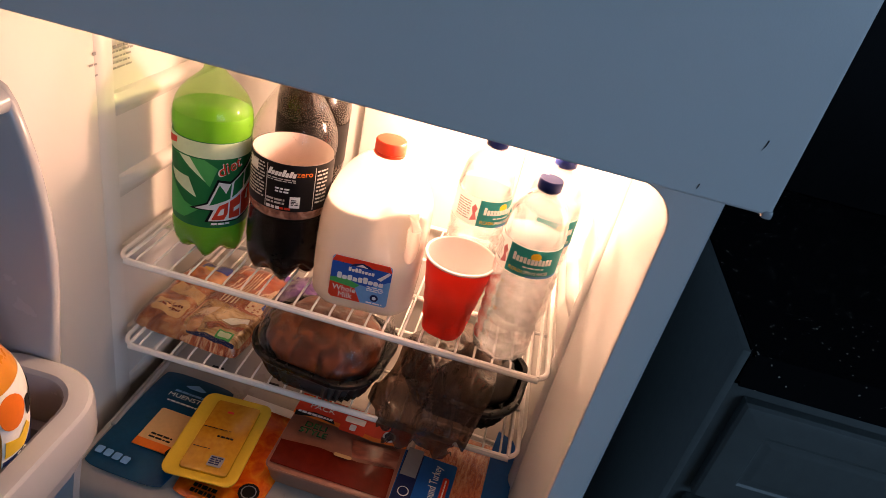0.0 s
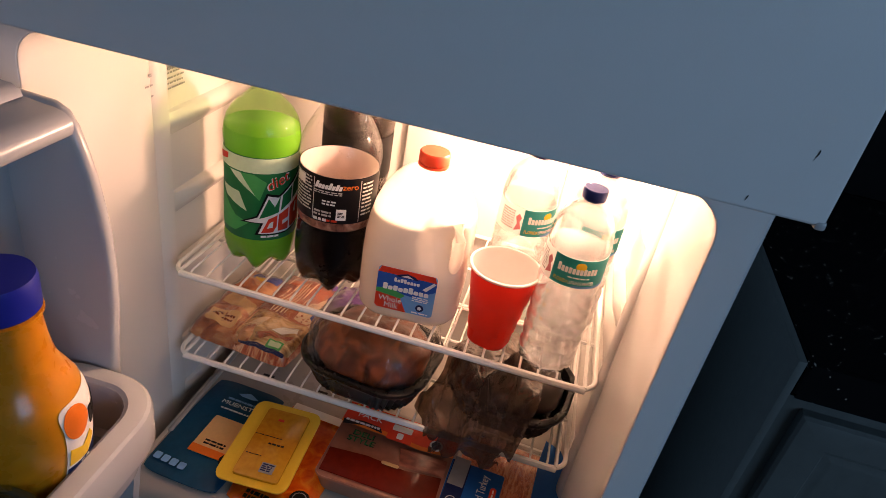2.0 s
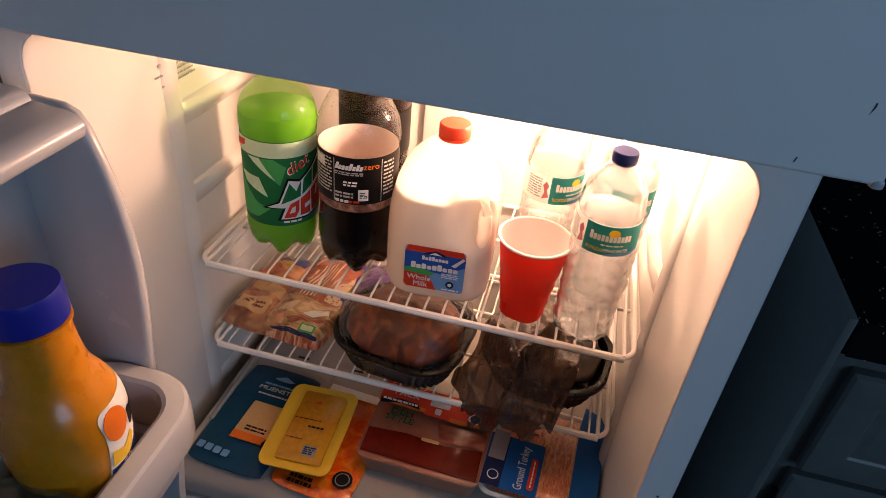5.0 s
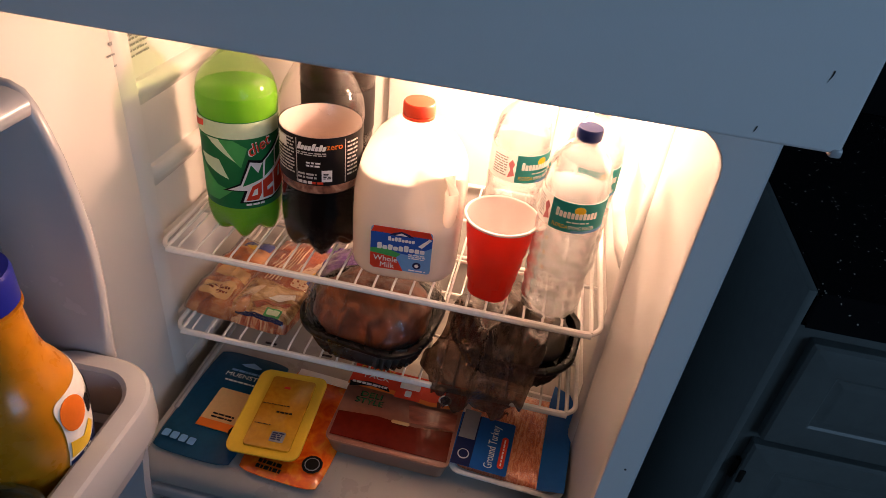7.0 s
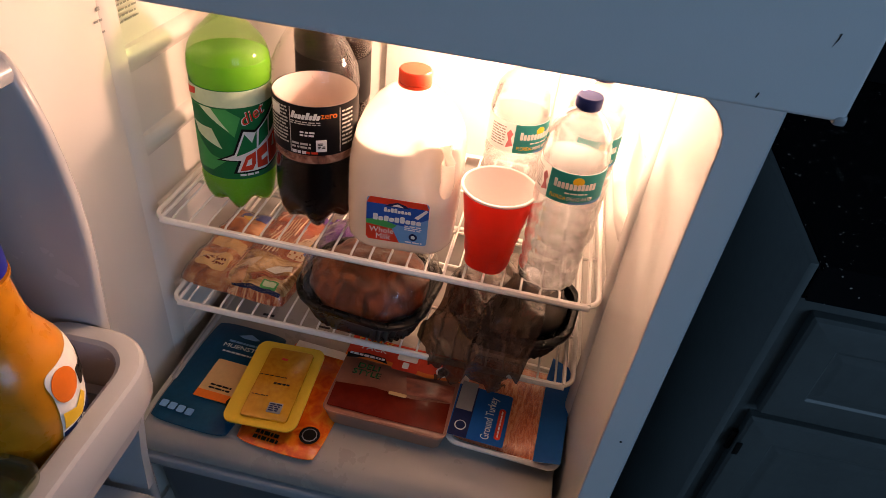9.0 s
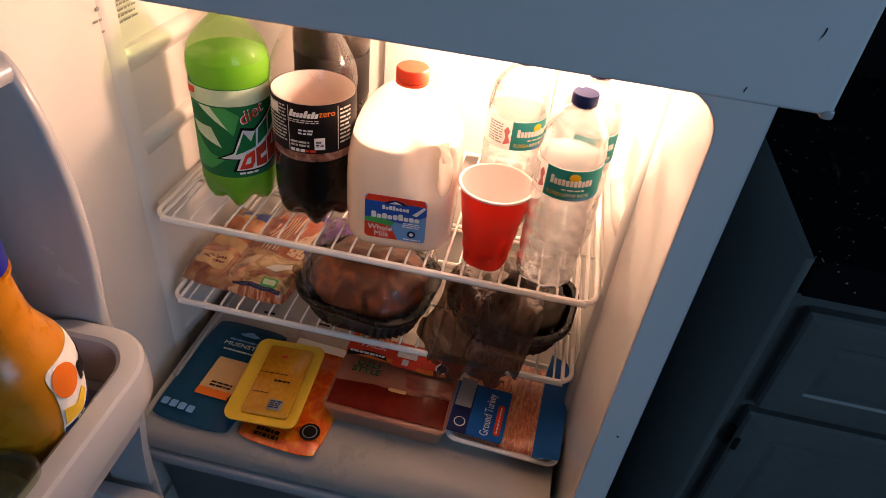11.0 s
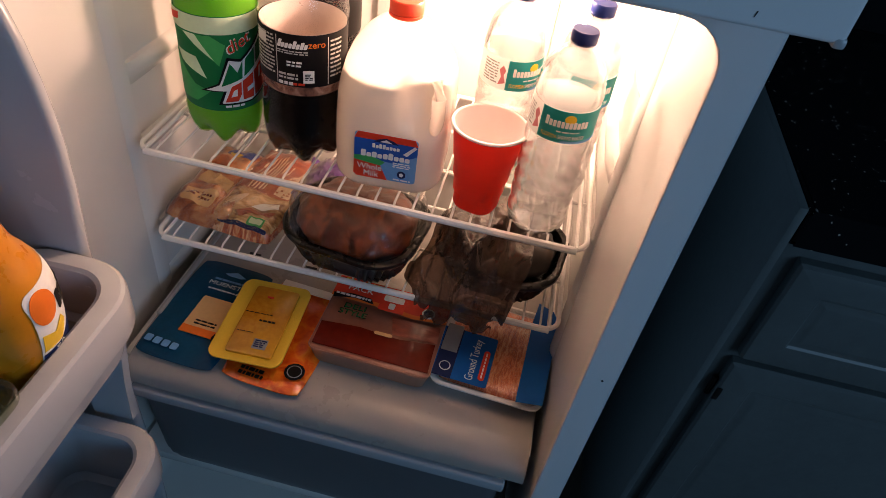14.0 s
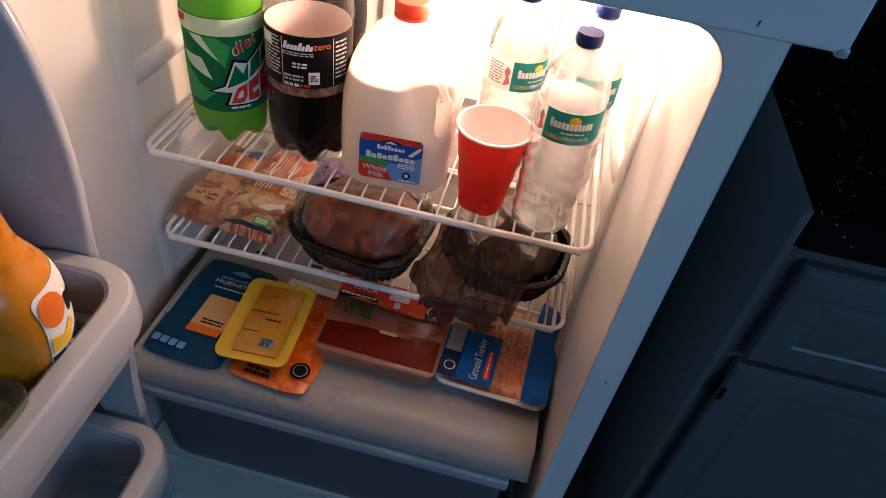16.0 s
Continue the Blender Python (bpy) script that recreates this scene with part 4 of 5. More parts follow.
    onlab("blue_panel", flat_poly([(-0.040, -0.002), (0.012, -0.006), (0.040, 0.010), (0.040, 0.024), (-0.040, 0.024)]), "blue")
    onlab("hill", flat_poly([(-0.040, -0.008), (-0.040, -0.002), (-0.020, 0.001), (0.000, -0.006), (-0.006, -0.012)]), "mid_green", 0.0009)
    onlab("barn_mark", flat_poly([(-0.016, 0.022), (-0.010, 0.026), (0.0, 0.029), (0.010, 0.026), (0.016, 0.022)]), "navy", 0.0009)
    onlab("barn_mark", flat_poly([(-0.008, 0.023), (0.0, 0.0268), (0.008, 0.023)]), "white", 0.0013)
    bm = mark_bars((0.0062, 0.004, 0.006, 0.0062, 0.004, 0.0045, 0.004, 0.0045), 0.0034, 0.001)
    bmesh.ops.translate(bm, verts=bm.verts, vec=(0, 0.0135, 0))
    onlab("brand_bar", bm, "white", 0.0013)
    bm = mark_bars((0.0095, 0.006, 0.008, 0.006, 0.0075, 0.0095, 0.006, 0.0065, 0.006), 0.0056, 0.0014)
    bmesh.ops.translate(bm, verts=bm.verts, vec=(0, -0.001, 0))
    onlab("brand_bar", bm, "white", 0.0013)
    onlab("glass_splash", flat_poly([(0.022, 0.010), (0.036, 0.024), (0.039, 0.022), (0.027, 0.008)]), "white", 0.0009)
    bm = lettering("Whole", 0.0085)
    bmesh.ops.translate(bm, verts=bm.verts, vec=(-0.0195, -0.0165, 0))
    onlab("lettering", bm, "white", 0.0013)
    bm = lettering("Milk", 0.0085)
    bmesh.ops.translate(bm, verts=bm.verts, vec=(-0.0175, -0.0265, 0))
    onlab("lettering", bm, "white", 0.0013)
    onlab("seal", flat_poly(disc(0.022, -0.021, 0.0055)), "navy", 0.0009)
    onlab("seal", flat_poly(disc(0.022, -0.021, 0.003, n=5)), "white", 0.0013)
    onlab("small_print", bars(3, 0.010, 0.034, -0.004, 0.0014, 0.0014, seed=3), "white", 0.0009)
    onlab("small_print", bars(1, 0.012, 0.034, -0.0285, 0.0018, 0.0014, seed=5), "white", 0.0009)
    return j


milk_jug(pose(0.026, 0.212, S1, 0, 0, 4))


# red party cup
def party_cup(m):
    c = thing("party_cup", m, "red plastic party cup with white inside, on the wire shelf", "cup")
    out = [(0.026, 0.0), (0.0285, 0.0), (0.0300, 0.003), (0.0310, 0.022), (0.0330, 0.0235), (0.0345, 0.045), (0.0362, 0.0465), (0.0378, 0.070), (0.0394, 0.0715), (0.0445, 0.112), (0.0450, 0.1165)]

    def square(a, z):
        k = max(0.0, 1 - z / 0.075)
        return 1 + 0.05 * k * math.cos(4 * a)
    part("outer_wall", lathe(out, 64, square, cap1=False), "cup_red", c, angle=50)
    part("inner_wall", lathe([(r - 0.0012, z + 0.001) for r, z in out], 64, square, cap1=False), "cup_white", c, "white inside", angle=50)
    part("rim", tube([(0.0460 * math.cos(2 * math.pi * k / 64), 0.0460 * math.sin(2 * math.pi * k / 64), 0.1175) for k in range(64)], 0.0021, 10, True), "cup_white", c, "rolled white rim")
    return c


party_cup(pose(0.151, 0.168, S1, 0, 0, 30))

# water bottles
WB = [(0.018, 0.005), (0.030, 0.0), (0.036, 0.003), (0.0385, 0.012), (0.0390, 0.020)]
for k in range(5):
    z = 0.028 + 0.0210 * k
    WB += [(0.0390, z), (0.0376, z + 0.005), (0.0374, z + 0.008), (0.0388, z + 0.013)]
WB += [(0.0388, 0.134), (0.0378, 0.137), (0.0378, 0.182), (0.0388, 0.185)]
for k in range(4):
    z = 0.188 + 0.0072 * k
    WB += [(0.0390 - 0.0010 * k, z), (0.0374 - 0.0011 * k, z + 0.0036)]
WB += [(0.0335, 0.217), (0.0285, 0.225), (0.0225, 0.232), (0.0165, 0.2375), (0.0136, 0.241), (0.0132, 0.243), (0.0155, 0.244), (0.0155, 0.2455), (0.0130, 0.246), (0.0130, 0.250)]


def water_bottle(m, label, level=0.238, turn=-84):
    b = thing("water_bottle", m, label, "bottle", "water bottles in the refrigerator")

    def foot(a, z):
        return 1 - 0.07 * max(0.0, 1 - z / 0.018) * (0.5 + 0.5 * math.cos(10 * a))
    part("shell", lathe(WB, 60, foot), "water_plastic", b, angle=60)
    part("water", lathe([(max(r - 0.0014, 0.002), z + 0.0012) for r, z in WB if z < level - 0.003], 60, foot), "water", b, angle=60)
    part("cap", lathe([(0.0138, 0.243), (0.0145, 0.244), (0.0145, 0.2555), (0.0136, 0.2572), (0.004, 0.2576)], 40, lambda a, z: 1 + 0.015 * math.cos(40 * a)), "navy_cap", b, "navy blue screw cap")
    r = 0.0381
    lab = part("label", lathe([(r, 0.1395), (r + 0.0002, 0.140), (r + 0.0002, 0.1795), (r, 0.180)], 60, cap0=False, cap1=False), "thin_label", b, "teal and white paper wrap label")
    stuck(lab, "teal_panel", flat_poly(rect(-0.030, -0.0195, 0.060, 0.0195)), "thin_teal", r, 0.1600, turn)
    stuck(lab, "teal_stripe", flat_poly(rect(-0.002, -0.0195, 0.060, -0.0165)), "sky", r, 0.1600, turn, lift=0.0008)
    # brand mark: a plain white wave with a sun
    bm = mark_bars((0.0105, 0.0075, 0.0075, 0.008, 0.0075, 0.0075, 0.0075, 0.0085, 0.0075, 0.0085, 0.0085), 0.0033, 0.0012)
    stuck(lab, "brand_mark", bm, "white", r, 0.1595, turn + 2, lift=0.0009)
    stuck(lab, "sun_mark", flat_poly(disc(0.004, 0.0105, 0.0065, 0.0055)), "yellow", r, 0.1600, turn, lift=0.0006)
    stuck(lab, "lettering", lettering("FLORIDA", 0.0050, width=0.019), "yellow", r, 0.1472, turn - 24, lift=0.0010)
    stuck(lab, "lettering", lettering("SPRING WATER", 0.0050, width=0.031), "white", r, 0.1472, turn + 15, lift=0.0010)
    stuck(lab, "small_print", bars(1, -0.012, 0.014, 0.001, 0.0016, 0.001, seed=3), "white", r, 0.1543, turn + 5, lift=0.0010)
    stuck(lab, "flamingo_mark", flat_poly([(-0.004, -0.014), (-0.001, -0.003), (-0.004, 0.006), (0.0, 0.012), (0.004, 0.006), (0.002, 0.0), (0.005, -0.010)]), "pink", r, 0.1600, turn - 54, lift=0.0008)
    stuck(lab, "small_print", bars(8, -0.011, 0.010, 0.014, 0.0016, 0.0020, seed=8), "grey", r, 0.1600, turn - 78, lift=0.0008)
    return b


wb = water_bottle(pose(0.231, 0.160, S1, 0, 0, 0), "full clear litre water bottle with navy cap and teal label")
copy_thing(wb, pose(0.157, 0.255, S1, 0, 0, 38))["label"] = "full clear water bottle by the back wall, label turned aside"
copy_thing(wb, pose(0.249, 0.250, S1, 0, 0, 14))["label"] = "full clear water bottle standing behind another one"


# ---- lower shelf: packed meats, roast chicken, bag ----
def pack_height(x, y, h, amp, seed):
    """Height of a soft pack's top at a point of its plan."""
    def f(px, py):
        u, v = max(-1, min(1, px / x)), max(-1, min(1, py / y))
        e = max(0.0, 1 - max(abs(u), abs(v)) ** 6) ** 0.5
        z = h * e + amp * e * noise.noise((u * 2.2 + seed, v * 2.2, seed * 1.7)) + amp * 0.4 * e * noise.noise((u * 7 + seed, v * 7, 3.1))
        return max(z, 0.0015)
    return f


def wavy_pack(x, y, h, r, amp, seed, n=22):
    """A soft sealed pack with an uneven top."""
    bm = bmesh.new()
    top = pack_height(x, y, h, amp, seed)
    grid = {}
    for i in range(n + 1):
        for j in range(n + 1):
            u, v = -1 + 2 * i / n, -1 + 2 * j / n
            k = 1 - 0.06 * (abs(u) * abs(v)) ** 4
            grid[i, j] = (bm.verts.new((u * x * k, v * y * k, top(u * x, v * y))), bm.verts.new((u * x * k, v * y * k, 0.0)))
    for i in range(n):
        for j in range(n):
            for s in (0, 1):
                q = [grid[i, j][s], grid[i + 1, j][s], grid[i + 1, j + 1][s], grid[i, j + 1][s]]
                bm.faces.new(q if s == 0 else q[::-1])
    edge = [(i, 0) for i in range(n)] + [(n, j) for j in range(n)] + [(i, n) for i in range(n, 0, -1)] + [(0, j) for j in range(n, 0, -1)]
    for a, b in zip(edge, edge[1:] + edge[:1]):
        bm.faces.new((grid[a][0], grid[a][1], grid[b][1], grid[b][0]))
    return bm


def laid(parent, name, points, c, height, lift=0.0006, label=""):
    return part(name, drape(flat_poly(points) if isinstance(points, list) else points, height, lift), c, parent, label)


pack = thing("meat_pack", pose(-0.252, 0.250, S2, 0, 0, -4), "film-wrapped pack of pale pink sliced meat", "meat pack", "meat packs on the lower shelf")
part("meat", wavy_pack(0.055, 0.095, 0.026, 0.01, 0.012, 2), "chicken", pack)
H = pack_height(0.055, 0.095, 0.026, 0.012, 2)
laid(pack, "card", ring_pts(0.026, 0.017, 0.006, 2, -0.012, -0.058), "tan", H, label="small gold printed label")
laid(pack, "print", bars(2, -0.030, 0.006, -0.052, 0.004, 0.004, seed=31), "ham_dark", H, 0.0011)
laid(pack, "card", ring_pts(0.024, 0.012, 0.004, 2, -0.008, 0.070), "blue_edge", H, label="blue and yellow corner of the wrapper")
laid(pack, "print", disc(-0.016, 0.062, 0.011, 0.008), "yellow", H, 0.0011)
laid(pack, "print", [(-0.040, -0.020), (0.040, -0.036), (0.044, -0.010), (-0.036, 0.010)], "photo_beige", H)
part("film", wavy_pack(0.057, 0.097, 0.0290, 0.01, 0.012, 2, 30), "film", pack, "crinkled clear film")
pack = thing("bacon_pack", pose(-0.182, 0.256, S2 + 0.001, 0, 0, -6), "vacuum pack of streaky sliced bacon with printed food picture", "bacon pack", "meat packs on the lower shelf")
part("meat", wavy_pack(0.056, 0.108, 0.025, 0.01, 0.007, 5), "bacon", pack)
H = pack_height(0.056, 0.108, 0.025, 0.007, 5)
laid(pack, "streaky_panel", ring_pts(0.050, 0.064, 0.006, 2, -0.003, 0.036), "red_brown", H, label="red brown panel with cream streaks")
for k, (x, a, b) in enumerate(((-0.040, 0.060, 0.094), (-0.030, 0.010, 0.050), (-0.024, -0.026, 0.070), (-0.0185, -0.024, 0.074), (-0.013, -0.026, 0.078), (-0.0075, -0.022, 0.080), (-0.002, -0.020, 0.070), (0.004, 0.030, 0.088), (0.012, 0.010, 0.060))):
    laid(pack, "streak", [(x, a), (x + 0.0022, a + 0.002), (x + 0.0030, b), (x + 0.0006, b - 0.004)], "cream", H, 0.0011)
laid(pack, "card", [(0.018, -0.020), (0.050, -0.026), (0.050, 0.056), (0.034, 0.062), (0.022, 0.030)], "cream", H, 0.0008, label="cream strip of the wrapper")
laid(pack, "card", ring_pts(0.047, 0.036, 0.006, 2, 0.006, -0.062), "card_photo", H, label="printed food picture")
# white glare on the film over the picture, painted as a patch
laid(pack, "print", [(0.004, -0.062), (0.018, -0.044), (0.040, -0.040), (0.044, -0.052), (0.022, -0.064)], "white", H, 0.0011)
laid(pack, "print", [(-0.012, -0.078), (0.004, -0.066), (0.026, -0.068), (0.044, -0.060), (0.040, -0.072), (0.012, -0.074), (-0.002, -0.088)], "red_brown", H, 0.0013)
laid(pack, "print", [(-0.038, -0.070), (-0.026, -0.050), (-0.012, -0.040), (-0.016, -0.058), (-0.026, -0.074)], "cream", H, 0.0011)
laid(pack, "print", ring_pts(0.013, 0.008, 0.002, 2, 0.026, -0.088), "mid_green", H, 0.0015)
laid(pack, "print", ring_pts(0.010, 0.005, 0.002, 2, 0.026, -0.088), "pale_green", H, 0.0019)
laid(pack, "print", ring_pts(0.040, 0.003, 0.002, 2, 0.008, -0.0985), "navy", H, 0.0009)
laid(pack, "card", [(0.040, -0.006), (0.055, -0.014), (0.055, 0.070), (0.044, 0.064)], "blue_edge", H, 0.0010, label="blue edge with yellow oval")
laid(pack, "print", disc(0.045, 0.016, 0.006, 0.013), "yellow", H, 0.0014)
part("film", wavy_pack(0.058, 0.110, 0.0285, 0.01, 0.009, 5, 40), "film", pack, "shiny clear film")
purple = thing("snack_bag", pose(-0.105, 0.318, S2, 0, 0, 12), "small crumpled purple plastic bag behind the chicken tray", "plastic bag")
part("bag", wavy_pack(0.038, 0.050, 0.030, 0.01, 0.014, 9), "purple", purple)


def tray_mesh(hx, hy):
    """A deep tray with a fluted wall and a broad smooth rim."""
    def ring(g, r, z, ribbed=0.0):
        pts = ring_pts(hx - g, hy - g, r, 17)
        out = []
        for i, (x, y) in enumerate(pts):
            k = 1 + ribbed * (1 if i % 2 else -1)
            out.append((x * k, y * k, z))
        return out
    return loft([ring(0.024, 0.048, 0.0, 0.034), ring(0.019, 0.052, 0.010, 0.038), ring(0.011, 0.056, 0.034, 0.030), ring(0.006, 0.058, 0.043, 0.010), ring(0.002, 0.060, 0.047, 0.002), ring(0.0, 0.062, 0.050), ring(0.0, 0.062, 0.055),
                 ring(0.003, 0.060, 0.057), ring(0.009, 0.056, 0.0565), ring(0.012, 0.054, 0.051), ring(0.024, 0.046, 0.010)])


def roast_tray(m):
    t = thing("roast_chicken_tray", m, "roast chicken in black ribbed tray under clear dome", "chicken tray")

    def ring(hx, hy, r, z):
        return [(x, y, z) for x, y in ring_pts(hx, hy, r, 16)]
    bm = tray_mesh(0.101, 0.090)
    part("tray", bm, "tray_black", t, "glossy black ribbed tray", angle=35)
    bm = bmesh.new()
    bmesh.ops.create_icosphere(bm, subdivisions=5, radius=1.0)
    for v in bm.verts:
        p = v.co.copy()
        k = 1 + 0.12 * noise.noise(p * 1.7) + 0.06 * noise.noise(p * 4.0) + 0.02 * noise.noise(p * 11)
        v.co = Vector((p.x * 0.090 * k, p.y * 0.079 * k, 0.053 + p.z * 0.045 * k))
    part("chicken", bm, "roast", t, "browned chicken skin", angle=180)
    bm = loft([ring(0.095, 0.084, 0.058, 0.0555), ring(0.094, 0.083, 0.058, 0.068), ring(0.092, 0.081, 0.057, 0.088), ring(0.086, 0.075, 0.054, 0.104), ring(0.074, 0.063, 0.046, 0.112), ring(0.045, 0.035, 0.03, 0.115)], False, True)
    part("dome", bm, "dome", t, "clear reflective plastic dome", angle=70)
    return t


roast_tray(pose(-0.014, 0.192, S2, 0, 0, -8))

# second black tray, half covered by a thin bag that falls over the front of the shelf
bag = thing("grocery_bag", pose(0.186, 0.212, S2), "crumpled translucent brown plastic bag over a black ribbed tray", "plastic bag")
part("container", tray_mesh(0.094, 0.086), "tray_black", bag, "black ribbed tray", m=pose(0.014, 0.004, 0, 0, 0, -8), angle=35)
bm = bmesh.new()
bmesh.ops.create_icosphere(bm, subdivisions=4, radius=1.0)
for v in bm.verts:
    p = v.co.copy()
    k = 1 + 0.10 * noise.noise(p * 2.1 + Vector((4, 0, 2))) + 0.04 * noise.noise(p * 6.0)
    v.co = (0.014 + p.x * 0.080 * k, 0.004 + p.y * 0.072 * k, 0.052 + p.z * 0.036 * k)
part("food", bm, "dark_food", bag, "dark brown food", angle=180)


def ridge(x, y, x0, y0, x1, y1, w):
    """A soft fold along the line between two points."""
    dx, dy = x1 - x0, y1 - y0
    k = max(0.0, min(1.0, ((x - x0) * dx + (y - y0) * dy) / (dx * dx + dy * dy)))
    d = math.hypot(x - x0 - k * dx, y - y0 - k * dy)
    return math.exp(-(d / w) ** 2)


def bag_point(u, v):
    """A point of the draped film; u goes across, v from the back over the top and down the front."""
    x = -0.088 + u * (0.172 - 0.045 * v) - 0.030 * math.exp(-((v - 0.72) / 0.10) ** 2) * (1 - u) + 0.008 * noise.noise((u * 2, v * 5, 2))
    y = 0.088 - 0.205 * min(v, 0.90) / 0.90 * (0.92 + 0.08 * u)
    e = ((x - 0.014) / 0.096) ** 2 + ((y - 0.004) / 0.088) ** 2
    z = 0.062 + 0.034 * math.sqrt(max(0.0, 1 - e)) - 0.12 * max(0.0, math.sqrt(e) - 1.0)
    z += 0.020 * ridge(x, y, 0.062, 0.050, -0.020, -0.085, 0.008) + 0.017 * ridge(x, y, 0.030, 0.020, -0.030, -0.100, 0.005) + 0.016 * ridge(x, y, -0.110, -0.055, 0.000, -0.090, 0.007) + 0.013 * ridge(x, y, -0.080, 0.010, -0.030, -0.070, 0.006)
    z += 0.012 * abs(noise.noise((x * 40 + y * 18, y * 14 - x * 10, 3))) + 0.003 * noise.noise((x * 90, y * 60, 8))
    front = max(0.0, min(1.0, (v - 0.45) / 0.3))
    z += 0.012 * front * (1 - abs(math.sin(u * 7.5 + 2.6 * v + 0.4))) ** 3 + 0.006 * front * (1 - abs(math.sin(u * 15 - 3.1 * v))) ** 2
    y -= 0.006 * front * (1 - abs(math.sin(u * 11 + 1.8 * v))) ** 2
    if v > 0.90:
        f = (v - 0.90) / 0.10
        z -= 0.040 * f
        y -= 0.004 * f + 0.004 * math.sin(u * 17 + 2 * f) + 0.003 * noise.noise((u * 9, f * 2, 5))
    floor_z = 0.006 if y > -0.086 else -0.040
    return x, y, max(z, floor_z)


bm = bmesh.new()
NU, NV = 48, 64
grid = [[bm.verts.new(bag_point(a / NU, b / NV)) for a in range(NU + 1)] for b in range(NV + 1)]
for b in range(NV):
    for a in range(NU):
        if not (b > 58 and (a < 6 + 3 * math.sin(b) or a > 40 + 2 * math.cos(b * 2))):
            bm.faces.new((grid[b][a], grid[b][a + 1], grid[b + 1][a + 1], grid[b + 1][a]))
bmesh.ops.delete(bm, geom=[v for v in bm.verts if not v.link_faces], context="VERTS")
part("bag", bm, "bag", bag, "thin shiny brown film with gathered folds", angle=50)

# ---- on the crisper cover ----
CT = CZ + 0.0012


def flat_pack(name, m, label, category, hx, hy, h, material, r=0.008):
    t = thing(name, m, label, category, "packs on the crisper cover")
    part("pack", wavy_pack(hx, hy, h, r, 0.0022, hx * 90, 18), material, t)
    return t


def printed(t, name, pts_or_bm, c, z, dx=0.0, dy=0.0, rot=0.0, label=""):
    bm = pts_or_bm if isinstance(pts_or_bm, bmesh.types.BMesh) else flat_poly(pts_or_bm)
    return part(name, bm, c, t, label, m=pose(dx, dy, z, 0, 0, rot))


mu = flat_pack("cheese_pack", pose(-0.217, 0.088, CT, 0, 0, -3), "teal pack of sliced muenster cheese with a clear window", "cheese pack", 0.063, 0.104, 0.0055, "deep_teal")
printed(mu, "window", ring_pts(0.040, 0.038, 0.003, 2), "tan", 0.0082, 0.022, -0.016)
printed(mu, "band", rect(-0.040, -0.016, 0.030, -0.002), "orange", 0.0086, 0.022, -0.038)
printed(mu, "lettering", lettering("MUENSTER", 0.0085, width=0.070), "white", 0.0086, 0.008, 0.052)
printed(mu, "mark", [(-0.018, 0.0), (0.0, 0.008), (0.018, 0.0), (0.010, -0.003), (-0.010, -0.003)], "sky", 0.0086, 0.006, 0.076)
printed(mu, "small_print", bars(1, -0.03, 0.03, 0.0, 0.004, 0.002, seed=2), "sky", 0.0086, 0.008, 0.064)
printed(mu, "small_print", bars(1, -0.03, 0.03, 0.0, 0.003, 0.002, seed=3), "white", 0.0086, 0.008, 0.041)
printed(mu, "small_print", bars(2, -0.022, 0.012, 0.0, 0.003, 0.003, seed=5), "black", 0.0090, 0.018, -0.026)
for k in range(4):
    printed(mu, "stamp", ring_pts(0.0055, 0.006, 0.002, 2), "sky", 0.0082, -0.048 + 0.014 * k, -0.080 - 0.001 * k)
printed(mu, "seal", disc(0, 0, 0.014, n=12), "black", 0.0088, 0.048, -0.050)
og = flat_pack("cheese_bag", pose(-0.083, 0.082, CT, 0, 0, -4), "orange bag of sliced cheese with a round dark seal", "cheese bag", 0.062, 0.102, 0.006, "cheese_orange")
printed(og, "clear_end", rect(-0.050, -0.006, 0.050, 0.010), "white", 0.0088, -0.004, 0.088)
printed(og, "seal", disc(0, 0, 0.015, n=12), "black", 0.0088, 0.040, -0.066)
printed(og, "seal", disc(0, 0, 0.011, n=12), "grey", 0.0092, 0.040, -0.066)
printed(og, "seal", disc(0, 0, 0.0095, n=12), "black", 0.0096, 0.040, -0.066)
printed(og, "small_print", bars(2, -0.022, 0.016, 0.0, 0.006, 0.003, seed=7), "black", 0.0088, -0.012, -0.080)
yl = thing("meat_tray", pose(-0.122, 0.074, CT + 0.0092, 0, 0, 3.0) @ Matrix.Diagonal((0.86, 1.0, 1.0, 1.0)), "yellow foam meat tray, film side amber, lying on cheese packs", "meat tray", "packs on the crisper cover")


def tray_ring(hx, hy, r, z):
    return [(x, y, z) for x, y in ring_pts(hx, hy, r, 6)]


part("tray", loft([tray_ring(0.050, 0.066, 0.012, 0.0), tray_ring(0.060, 0.077, 0.016, 0.014), tray_ring(0.0625, 0.0795, 0.017, 0.0165), tray_ring(0.0625, 0.0795, 0.017, 0.0185), tray_ring(0.058, 0.075, 0.015, 0.0195),
                   tray_ring(0.0475, 0.066, 0.008, 0.0150)]), "yellow_foam", yl, "yellow foam tray", angle=50)
part("film", loft([[(x, y, z) for x, y in ring_pts(a, b, 0.006, 6, 0.003, 0.002)] for a, b, z in ((0.0400, 0.0665, 0.0152), (0.0396, 0.0660, 0.0186), (0.0375, 0.064, 0.0194))]), "amber_film", yl, "amber meat under shiny film", angle=50)
printed(yl, "small_print", bars(1, -0.018, 0.010, 0.0, 0.003, 0.002, seed=3), "black", 0.0206, 0.014, 0.0)
printed(yl, "small_print", bars(1, -0.030, 0.022, 0.0, 0.0012, 0.002, seed=13), "black", 0.0206, -0.004, 0.012)
